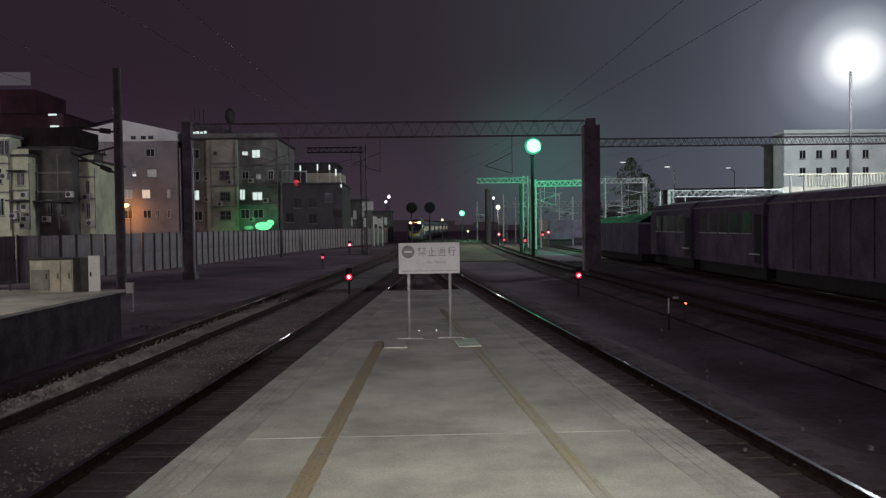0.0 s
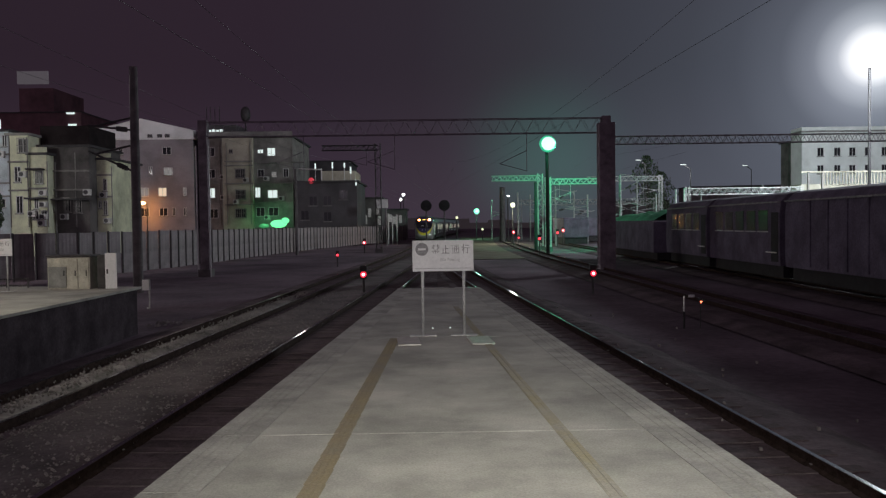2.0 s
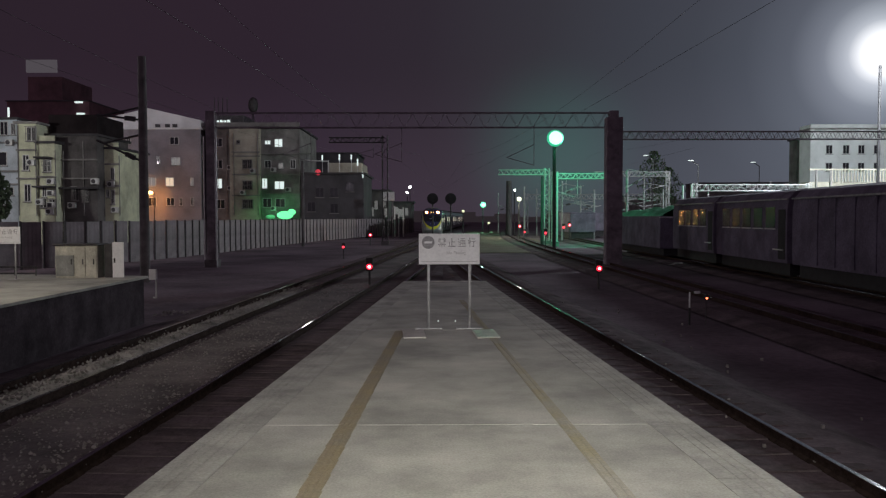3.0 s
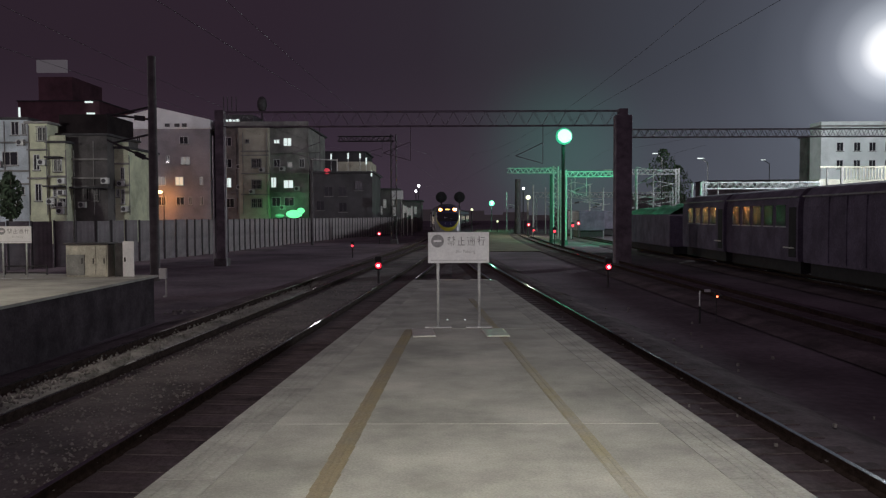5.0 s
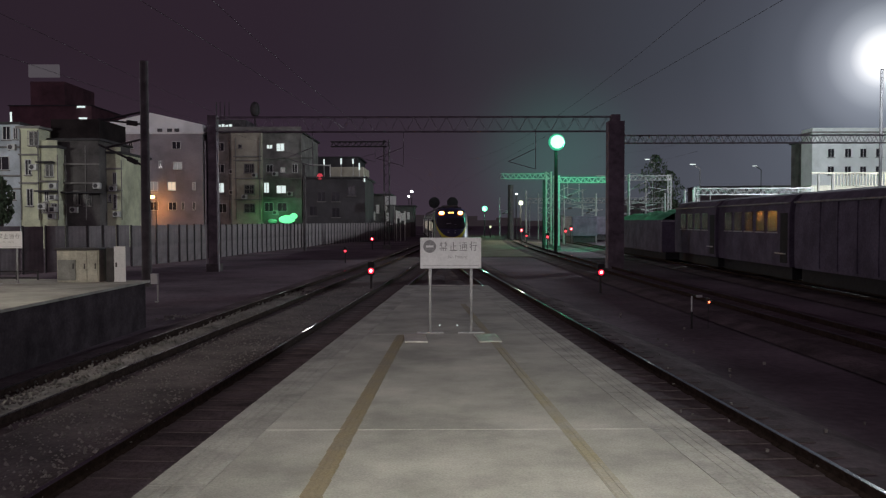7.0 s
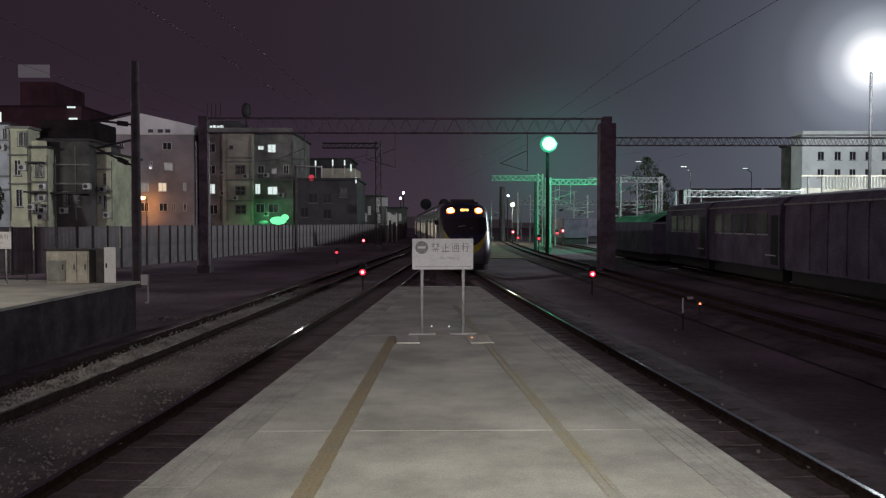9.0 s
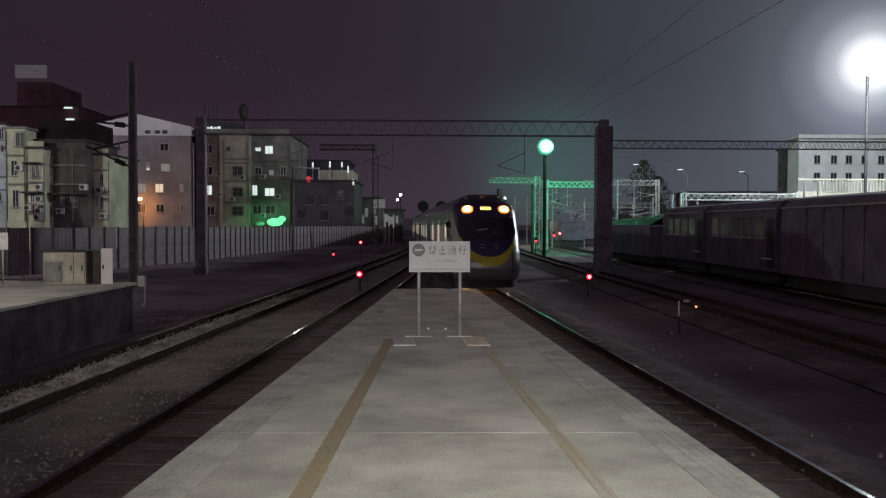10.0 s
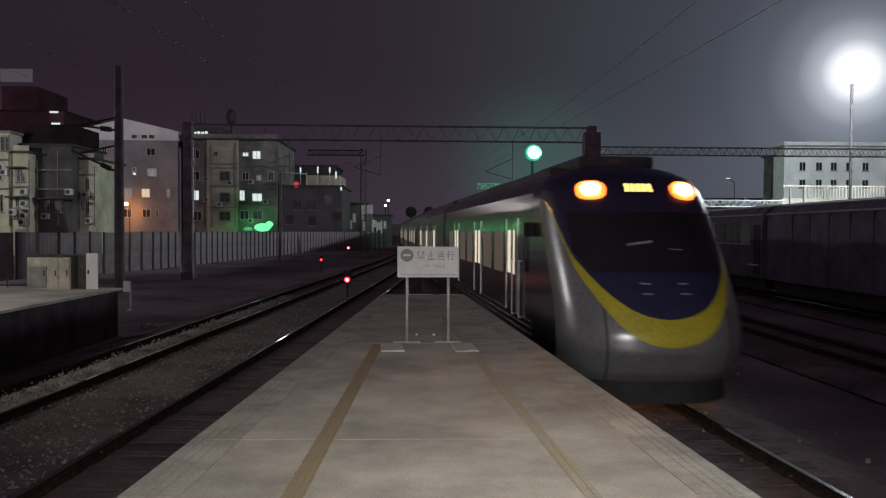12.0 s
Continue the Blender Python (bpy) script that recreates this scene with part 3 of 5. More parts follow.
gr = thing("pipe_rail", pose(-11.75, 22.2, 0), "low dark pipe rail on the platform beside the fence", "rail")
for z in (0.06, 0.24):
    part("rail_bar", bars(0.022, ((-0.62, 0, z), (0.60, 0, z))), M_DARK_STEEL, gr)
for x in (-0.6, 0.0, 0.58):
    part("post", bars(0.025, ((x, 0, 0), (x, 0, 0.26))), M_DARK_STEEL, gr)
# mast beside the platform end, with a small white box
mk = thing("track_marker", pose(-9.82, 27.5, -1.15), "small white box on a bent post beside the track", "track marker")
part("box", boxes((-0.12, 0.12, -0.08, 0.08, 0.62, 0.98)), M_SIGN, mk, bevel=0.01)
part("post", bars(0.03, ((0.0, 0, 0.0), (0.1, 0, 0.0)), ((0.1, 0, 0.0), (0.1, 0, 0.64))), M_STEEL, mk)


# ---- catenary masts ----
def mast(m, height, r, label, arms=(), material=M_MAST):
    t = thing("catenary_mast", m, label, "mast", "catenary masts")
    bm = bmesh.new()
    bar(bm, (0, 0, 0), (0, 0, height), r, 14, r * 0.8)
    part("pole", bm, material, t)
    for z, length, rise in arms:
        bm = bars(0.045, ((0, 0, z), (length, 0, z + rise)), ((0, 0, z + 0.9 * abs(rise) + 0.35), (length * 0.85, 0, z + rise * 0.85)))
        a = part("cantilever_arm", bm, material if material in (M_STEEL, M_YARD_STEEL) else M_DARK_STEEL, t)
        bm = bmesh.new()
        for k in range(4):
            bar(bm, (length * (0.20 + 0.05 * k), 0, z + rise * (0.20 + 0.05 * k) - 0.1), (length * (0.20 + 0.05 * k), 0, z + rise * (0.20 + 0.05 * k) + 0.1), 0.09, 10)
        part("insulator", bm, M_DARK_STEEL, a, "ribbed insulator")
    return t


def lattice(bm, a, b, depth, width, chord=0.045, web=0.028, pitch=None):
    """A lattice girder between a and b, whose upper chord lies depth above the lower one."""
    a, b = Vector(a), Vector(b)
    n = max(3, int((b - a).length / (pitch or depth * 1.1)))
    side = Vector((0, 1, 0)) if abs((b - a).normalized().y) < 0.9 else Vector((1, 0, 0))
    up = Vector((0, 0, 1)) if abs((b - a).normalized().z) < 0.9 else Vector((1, 0, 0))
    for s in (-0.5, 0.5):
        o = side * (width * s)
        for h in (0, depth):
            bar(bm, a + o + up * h, b + o + up * h, chord, 6)
        for k in range(n):
            p, q = a.lerp(b, k / n), a.lerp(b, (k + 1) / n)
            m = (p + q) / 2
            bar(bm, p + o, m + o + up * depth, web, 5)
            bar(bm, m + o + up * depth, q + o, web, 5)


def portal(y, x0, x1, z, depth, label, material=M_DARK_STEEL, posts=(True, True), post_w=0.6, drops=(), chord=0.05, web=0.03, solid=False):
    t = thing("catenary_portal", pose(0, y, 0), label, "catenary portal", "catenary portals")
    bm = bmesh.new()
    lattice(bm, (x0, 0, z), (x1, 0, z), depth, 0.5, chord, web)
    part("lattice_beam", bm, material, t)
    for use, x in zip(posts, (x0, x1)):
        if use:
            bm = bmesh.new()
            if solid:
                box(bm, x - post_w / 2, x + post_w / 2, -0.3, 0.3, -1.3, z + depth + 0.1)
            else:
                lattice(bm, (x - post_w / 2, 0, -1.3), (x - post_w / 2, 0, z + depth + 0.2), post_w, 0.5, 0.05, 0.016, 0.9)
            post = part("post", bm, material, t)
            part("footing", boxes((x - post_w * 0.7, x + post_w * 0.7, -0.5, 0.5, -1.32, -0.85)), M_MAST, post, "concrete footing")
    for x, length in drops:
        bm = bars(0.02, ((x, 0, z), (x, 0, z - length)), ((x, 0, z - length), (x - 1.6, 0, z - length + 0.45)), ((x, 0, z - length * 0.45), (x - 1.6, 0, z - length + 0.45)))
        part("dropper_arm", bm, material, t)
    return t


mast(pose(-12.73, 34.7, -1.2), 8.52 + 1.2, 0.215, "tall dark concrete catenary mast beside the platform", ((7.0, -2.0, 0.25), (5.2, -2.0, 0.95)))
portal(47.0, -13.26, 10.27, 6.85, 0.85, "dark lattice catenary portal spanning the running tracks", M_COLUMN, post_w=0.5, drops=((5.62, 2.2), (-2.13, 2.0), (-7.44, 2.0)), chord=0.028, web=0.009, solid=True)
# pale pipes added for the bright lines down the post's edges
for dx in (-0.34, 0.36):
    c = tagged(part("cable_conduit", bars(0.05, ((0, 0, 0), (0, 0, 7.6))), M_STEEL), "thin pale pipe drawing the bright edge of a portal post", "conduit", "conduits")
    c.matrix_world = pose(-13.26 + dx, 46.6, -1.3)
bm = boxes((-0.46, 0.46, -0.4, 0.4, -1.31, 7.32))
cp = tagged(part("portal_column", bm, M_COLUMN, bevel=0.03), "broad dark steel column of the catenary portal", "column")
cp.matrix_world = pose(10.11, 46.2, 0)
portal(62.0, 13.85, 37.52, 7.60, 0.6, "grey lattice catenary beam over the yard", M_YARD_STEEL, (False, True), 0.7, chord=0.04, web=0.025)
portal(84.0, 6.29, 11.40, 6.05, 0.5, "lattice catenary beam lit green by a yard lamp", M_STEEL, (False, True), 0.5, ((13.42, 2.0),), 0.045, 0.025)
portal(80.0, 11.65, 17.02, 5.45, 0.5, "lattice catenary beam lit green by a yard lamp", M_STEEL, (True, True), 0.5, ((13.91, 1.9),), 0.045, 0.025)
portal(96.0, 30.81, 44.52, 4.72, 0.75, "pale lattice catenary beam behind parked coaches", M_STEEL, (True, True), 0.4, (), 0.06, 0.035)
portal(110.0, 21.46, 31.57, 7.20, 0.6, "pale lattice catenary beam over the yard", M_YARD_STEEL, (False, True), 0.4, ((25.97, 3.0), (29.24, 3.0)), 0.06, 0.035)
portal(140.0, 15.44, 39.19, 4.77, 0.8, "distant lattice catenary beam over yard tracks", M_YARD_STEEL, (True, True), 0.5, ((21.38, 2.2), (27.32, 2.2)), 0.07, 0.04)
portal(84.0, -11.40, -5.58, 9.44, 0.5, "dark catenary portal beside the fence", M_DARK_STEEL, (False, True), 0.55, ((-6.77, 1.6),))
mast(pose(-13.52, 80, -1.3), 7.26 + 1.3, 0.16, "slim dark catenary mast at the fence")
mast(pose(10.15, 78, -1.3), 5.57 + 1.3, 0.17, "dark catenary mast in the yard", material=M_UNDER)
mast(pose(10.60, 120, -1.3), 7.03 + 1.3, 0.5, "dark broad mast far along the yard", material=M_DARK_STEEL)
mast(pose(12.90, 120, -1.3), 6.18 + 1.3, 0.14, "pale slim mast far along the yard", material=M_YARD_STEEL)
mast(pose(21.25, 90, -1.3), 6.82 + 1.3, 0.17, "pale steel catenary mast in the yard", ((4.2, 3.2, 0.6), (6.3, 3.4, 1.8)), M_YARD_STEEL)
mast(pose(28.16, 92, -1.3), 5.24 + 1.3, 0.12, "pale steel post behind parked coaches", (), M_STEEL)
mast(pose(29.14, 92, -1.3), 5.37 + 1.3, 0.14, "pale steel post behind parked coaches", (), M_STEEL)

# more masts with cantilever arms across the yard
for px, d, py, arms in ((1003, 96, 330, ((4.3, 2.6, 0.5), (5.6, 2.6, 1.1))), (1036, 118, 338, ((4.0, 3.0, 0.6),)), (1060, 104, 345, ((4.2, -2.8, 0.5),)), (1148, 112, 318, ((4.4, -3.4, 0.9), (6.6, 3.2, 0.8))),
                        (1182, 100, 345, ((3.8, -3.0, 0.5),)), (1085, 92, 352, ((3.4, 2.4, 0.4),)), (958, 128, 344, ((4.2, 2.5, 0.6),)), (890, 150, 352, ((4.2, 2.5, 0.6),)), (1262, 104, 338, ((4.6, 2.5, 0.5),)), (1372, 104, 332, ())):
    x = (px - 784) / 1414.5 * d
    mast(pose(x, d, -1.3), 1.6 + (394 - py) / 1414.5 * d + 1.3, 0.11, "pale steel catenary mast with cantilever arms in the yard", arms, M_YARD_STEEL)

# parked grey wagons far in the yard
for px, d, w in ((1040, 100, 3.2), (1075, 112, 3.0)):
    t = thing("covered_wagon", pose((px - 784) / 1414.5 * d, d, RAIL_Z), "dark covered wagon parked among yard tracks", "railway wagon", "parked wagons")
    part("body", boxes((-w / 2, w / 2, 0, 9, 0.7, 3.0)), M_WAGON, t, bevel=0.08)
    part("roof", boxes((-w / 2 - 0.05, w / 2 + 0.05, -0.05, 9.05, 3.01, 3.2)), M_WAGON, t, bevel=0.05)
    part("underframe", boxes((-w / 2 + 0.2, w / 2 - 0.2, 0.2, 8.8, -0.1, 0.7)), M_UNDER, t)


# ---- overhead wires ----
def wires(name, line, y0, y1, z, label, step=47.0):
    cu = bpy.data.curves.new(name, "CURVE")
    cu.dimensions, cu.bevel_depth = "3D", 0.0028
    for kind in ("contact", "messenger"):
        sp = cu.splines.new("POLY")
        ys = np.linspace(y0, y1, 60)
        sp.points.add(len(ys) - 1)
        for p, y in zip(sp.points, ys):
            u = ((y - 47.0) / step) % 1.0
            sag = 0 if kind == "contact" else 0.35 + 0.9 * (2 * u - 1) ** 2
            p.co = (line(float(y)) + 0.15 * math.sin(y / 15), y, z + sag, 1)
    cu.materials.append(M_WIRE)
    return tagged(new(name, cu), label, "overhead wire")


wires("overhead_wire", line_right, 2, 240, 4.0, "contact and messenger wires over the running track")
wires("overhead_wire", line_left, 2, 70, 4.0, "contact and messenger wires over the joining track")
wires("overhead_wire", line_far_left, 10, 150, 4.0, "contact and messenger wires over the far track")
wires("overhead_wire", line_yard, 30, 180, 4.2, "contact and messenger wires over the yard track")

# ---- hoarding of steel panels ----
FENCE = [(-27.0, 33.0), (-19.8, 45.0), (-17.6, 54.0), (-16.2, 69.0), (-14.5, 85.5), (-10.8, 108.0), (-5.0, 135.0)]
hoard = thing("hoarding", pose(0, 0, 0), "grey corrugated steel hoarding along the railway", "fence")
rng = random.Random(7)


def panel_mesh():
    bm = bmesh.new()
    n, prof = 10, []
    for k in range(n + 1):
        x = 1.16 * k / n
        prof.append((x, 0.014 if k % 2 else 0.0))
    lo = [bm.verts.new((x, -y, 0)) for x, y in prof]
    hi = [bm.verts.new((x, -y, 2.5)) for x, y in prof]
    for k in range(n):
        bm.faces.new((lo[k], lo[k + 1], hi[k + 1], hi[k]))
    geo = bmesh.ops.extrude_face_region(bm, geom=bm.faces[:])["geom"]
    bmesh.ops.translate(bm, verts=[g for g in geo if isinstance(g, bmesh.types.BMVert)], vec=(0, 0.03, 0))
    return finish("panel", bm, M_FENCE)


PANEL, POST = panel_mesh(), finish("post", boxes((-0.032, 0.032, -0.07, 0.04, 0, 2.54)), M_FENCE_POST)
for (xa, ya), (xb, yb) in zip(FENCE, FENCE[1:]):
    d = math.hypot(xb - xa, yb - ya)
    rz = math.degrees(math.atan2(yb - ya, xb - xa))
    n = int(d / 1.2)
    for k in range(n):
        u = k / n
        m = pose(xa + (xb - xa) * u, ya + (yb - ya) * u, -1.1 + rng.uniform(-0.02, 0.02), 0, 0, rz)
        for me, nm in ((PANEL, "panel"), (POST, "post")):
            o = new(nm, me)
            o.parent, o.matrix_basis = hoard, m


# ---- buildings ----
def win(parent, x, z, w, h, y, glass, frame=M_FRAME, grille=False, ac=False):
    f = 0.07
    bm = boxes((x - w / 2 - f, x + w / 2 + f, y - 0.06, y + 0.06, z - h / 2 - f, z - h / 2), (x - w / 2 - f, x + w / 2 + f, y - 0.06, y + 0.06, z + h / 2, z + h / 2 + f),
               (x - w / 2 - f, x - w / 2, y - 0.06, y + 0.06, z - h / 2, z + h / 2), (x + w / 2, x + w / 2 + f, y - 0.06, y + 0.06, z - h / 2, z + h / 2),
               (x - 0.03, x + 0.03, y - 0.05, y + 0.05, z - h / 2, z + h / 2))
    wd = part("window", bm, frame, parent)
    part("pane", boxes((x - w / 2, x + w / 2, y - 0.02, y + 0.02, z - h / 2, z + h / 2)), glass, wd)
    part("sill", boxes((x - w / 2 - 0.15, x + w / 2 + 0.15, y - 0.22, y, z - h / 2 - f - 0.1, z - h / 2 - f)), M_GREYWALL, wd)
    if grille:
        bm = bmesh.new()
        for k in range(6):
            xx = x - w / 2 + w * k / 5
            box(bm, xx - 0.02, xx + 0.02, y - 0.45, y - 0.41, z - h / 2 - 0.1, z + h / 2 + 0.1)
        for zz in (z - h / 2 - 0.1, z, z + h / 2 + 0.1):
            box(bm, x - w / 2 - 0.1, x + w / 2 + 0.1, y - 0.46, y - 0.40, zz - 0.025, zz + 0.025)
        part("grille", bm, M_GRILLE, wd)
    if ac:
        a = part("air_conditioner", boxes((x + w / 2 + 0.3, x + w / 2 + 1.1, y - 0.5, y - 0.05, z - 0.5, z + 0.1)), M_FRAME, parent, "wall-mounted air conditioner", bevel=0.02)
        part("fan_grille", boxes((x + w / 2 + 0.4, x + w / 2 + 0.85, y - 0.52, y - 0.5, z - 0.42, z + 0.02)), M_DARKWALL, a)


def block(name, x0, x1, y, depth, top, material, label, parapet=0.0, roof=M_ROOF, category="house"):
    t = thing(name, pose(0, 0, 0), label, category, "houses behind the fence")
    part("wall", boxes((x0, x1, y, y + depth, -1.4, top)), material, t)
    part("roof", boxes((x0 - 0.3, x1 + 0.3, y - 0.35, y + depth + 0.3, top, top + 0.25)), roof, t)
    if parapet:
        part("parapet", boxes((x0, x1, y, y + 0.2, top + 0.25, top + 0.25 + parapet), (x0, x0 + 0.2, y + 0.2, y + depth, top + 0.25, top + 0.25 + parapet)), material, t)
    return t


# pale blue house
h = block("house", -53.13, -46.04, 88.0, 9, 12.30, M_BLUEWHITE, "pale blue rendered house with small dark windows")
for a, b, w, hh in ((22, 237, 12, 22), (38, 238, 6, 18), (12, 290, 26, 22), (30, 347, 11, 13), (-25, 240, 14, 18), (-25, 292, 14, 18), (-25, 346, 14, 18)):
    win(h, (a - 784) / 1414.5 * 88, 1.6 + (394 - b) / 1414.5 * 88, w / 16, hh / 16, 88.0, M_GLASS_DARK)
# pale yellow house in two steps
h = block("house", -45.45, -43.42, 87.0, 10, 11.75, M_YELLOWWALL, "pale yellow rendered house with air conditioners", roof=M_GREYWALL)
for a, b, w, hh, g, ac in ((70, 247, 14, 22, True, False), (59, 297, 9, 25, False, False), (61, 350, 9, 28, False, False)):
    win(h, (a - 784) / 1414.5 * 87, 1.6 + (394 - b) / 1414.5 * 87, w / 16, hh / 16, 87.0, M_GLASS_DARK, M_FRAME, g, ac)
h = block("house", -43.40, -41.64, 87.3, 10, 9.66, M_YELLOWWALL, "lower pale yellow house with grilled windows", 0.6)
for a, b, w, hh, g, ac in ((94, 302, 12, 20, True, False), (88, 347, 5, 18, False, True), (86, 368, 8, 14, True, True), (101, 368, 9, 12, True, False)):
    win(h, (a - 784) / 1414.5 * 87, 1.6 + (394 - b) / 1414.5 * 87, w / 16, hh / 16, 87.3, M_GLASS_DARK, M_FRAME, g, ac)
part("canopy", boxes((-43.55, -41.58, 86.0, 87.28, 4.86, 5.04)), M_ROOF, h)
part("canopy", boxes((-43.42, -41.82, 86.2, 87.28, 8.00, 8.18)), M_ROOF, h)
# netted grey house
h = block("house", -43.06, -37.79, 89.0, 9, 10.63, M_NETTED, "unlit grey stained house under a dark roof extension")
part("roof_extension", boxes((-43.27, -37.92, 89.5, 97, 10.76, 13.05)), M_TAR, h, "dark sheet-metal roof extension")
for a, b, w, hh in ((125, 350, 9, 26), (152, 352, 8, 22), (170, 355, 10, 20)):
    win(h, (a - 784) / 1414.5 * 90, 1.6 + (394 - b) / 1414.5 * 90, w / 16, hh / 16, 89.0, M_GLASS_DARK, M_GRILLE, True)
part("canopy", boxes((-43.01, -37.16, 88.0, 88.98, 4.78, 4.97)), M_ROOF, h)
part("drainpipe", bars(0.07, ((-41.42, 88.8, -1.3), (-41.42, 88.8, 9.0))), M_GRILLE, h)
h = block("house", -38.60, -36.23, 91.0, 9, 9.34, M_YELLOWWALL, "narrow pale yellow house with tall windows", 0.5)
for a, b, w, hh in ((199, 317, 6, 22), (217, 318, 5, 20), (199, 358, 6, 24), (208, 352, 4, 12), (217, 358, 5, 24)):
    win(h, (a - 784) / 1414.5 * 92, 1.6 + (394 - b) / 1414.5 * 92, w / 16, hh / 16, 91.0, M_GLASS_DARK)


def wall_clutter(parent, d, acs=(), pipes=(), ledges=()):
    """Air conditioners, drainpipes and ledges on a facade at a distance d."""
    def at(a, b):
        return (a - 784) / 1414.5 * d, 1.6 + (394 - b) / 1414.5 * d
    for a, b in acs:
        x, z = at(a, b)
        u = part("air_conditioner", boxes((x - 0.42, x + 0.42, d - 0.46, d - 0.06, z - 0.32, z + 0.32)), M_FRAME, parent, "stained wall-mounted air conditioner", bevel=0.03)
        part("fan_grille", bars(0.24, ((x - 0.1, d - 0.485, z), (x - 0.1, d - 0.45, z)), n=16), M_DARKWALL, u)
        part("bracket", bars(0.025, ((x - 0.35, d - 0.02, z - 0.36), (x - 0.35, d - 0.46, z - 0.34)), ((x + 0.35, d - 0.02, z - 0.36), (x + 0.35, d - 0.46, z - 0.34)), n=6), M_GRILLE, u)
    for a, b0, b1 in pipes:
        (x, z0), (_, z1) = at(a, b0), at(a, b1)
        part("drainpipe", bars(0.06, ((x, d - 0.09, z0), (x, d - 0.09, z1))), M_GRILLE, parent)
    for a0, a1, b in ledges:
        (x0, z), (x1, _) = at(a0, b), at(a1, b)
        part("ledge", boxes((x0, x1, d - 0.32, d + 0.02, z - 0.09, z + 0.09)), M_GREYWALL, parent, "stained concrete ledge")


HOUSES = {o["label"]: o for o in scene.objects if o.name.startswith("house")}
wall_clutter(HOUSES["pale blue rendered house with small dark windows"], 88.0, ((18, 373), (-8, 300), (33, 262)), ((47, 390, 225), (3, 390, 225)), ((-40, 46, 312), (-40, 46, 335), (-40, 46, 262)))
wall_clutter(HOUSES["pale yellow rendered house with air conditioners"], 87.0, ((70, 297),), ((46, 390, 232), (77, 390, 232)), ((44, 78, 275), (44, 78, 325)))
wall_clutter(HOUSES["lower pale yellow house with grilled windows"], 87.3, ((84, 366), (101, 383), (104, 330)), ((80, 390, 275), (111, 390, 275)), ((79, 112, 322),))
wall_clutter(HOUSES["narrow pale yellow house with tall windows"], 91.0, ((209, 335), (215, 380)), ((193, 390, 285), (223, 390, 285)), ((190, 224, 300), (190, 224, 338)))
wall_clutter(HOUSES["unlit grey stained house under a dark roof extension"], 89.0, ((140, 372), (181, 330)), ((118, 390, 260), (160, 390, 260)), ((101, 184, 325), (101, 184, 292)))
# upright lamp tube on the roof of the pale blue house
part("roof_lamp", boxes((-47.18, -47.0, 88.3, 88.45, 12.6, 13.7)), M_LIT, HOUSES["pale blue rendered house with small dark windows"], "upright tube lamp", bevel=0.03)
# long mauve-grey block with a white gable
h = block("apartment_block", -49.89, -34.87, 118.0, 14, 14.53, M_MAUVE, "mauve-grey apartment block with a white gable roof", category="apartment block", roof=M_GABLE)
bm = bmesh.new()
gx = ((-50.05, 14.70), (-50.05, 15.87), (-42.46, 17.62), (-34.79, 15.87), (-34.79, 14.70))
fr, bk = [bm.verts.new((x, 117.9, z)) for x, z in gx], [bm.verts.new((x, 132.0, z)) for x, z in gx]
bm.faces.new(fr)
bm.faces.new(bk[::-1])
for i in range(5):
    bm.faces.new((fr[i], bk[i], bk[(i + 1) % 5], fr[(i + 1) % 5]))
part("gable", bm, M_GABLE, h, "white clad gable")
for a, b, w, hh, mt in ((229, 258, 4, 12, M_LIT_DIM), (240, 258, 6, 13, M_GLASS_DARK), (320, 259, 14, 12, M_GLASS_DARK), (322, 295, 14, 12, M_LIT_DIM), (291, 293, 5, 12, M_GLASS_DARK), (238, 293, 12, 11, M_GLASS_DARK),
                        (238, 331, 20, 16, M_LIT_DIM), (279, 331, 14, 14, M_LIT_DIM), (311, 331, 13, 14, M_LIT_WARM), (350, 331, 4, 13, M_LIT_DIM), (238, 366, 20, 16, M_GLASS_DARK), (279, 366, 14, 14, M_GLASS_DARK), (312, 366, 13, 13, M_GLASS_DARK), (330, 366, 4, 13, M_GLASS_DARK), (350, 366, 4, 13, M_GLASS_DARK)):
    win(h, (a - 784) / 1414.5 * 118, 1.6 + (394 - b) / 1414.5 * 118, w / 12, hh / 12, 118.0, mt)
for a in (288, 305, 318):
    part("vent", boxes((-42.04 + (a - 280) / 12, -42.04 + (a - 272) / 12, 117.7, 117.9, 14.78, 15.28)), M_DARKWALL, h)
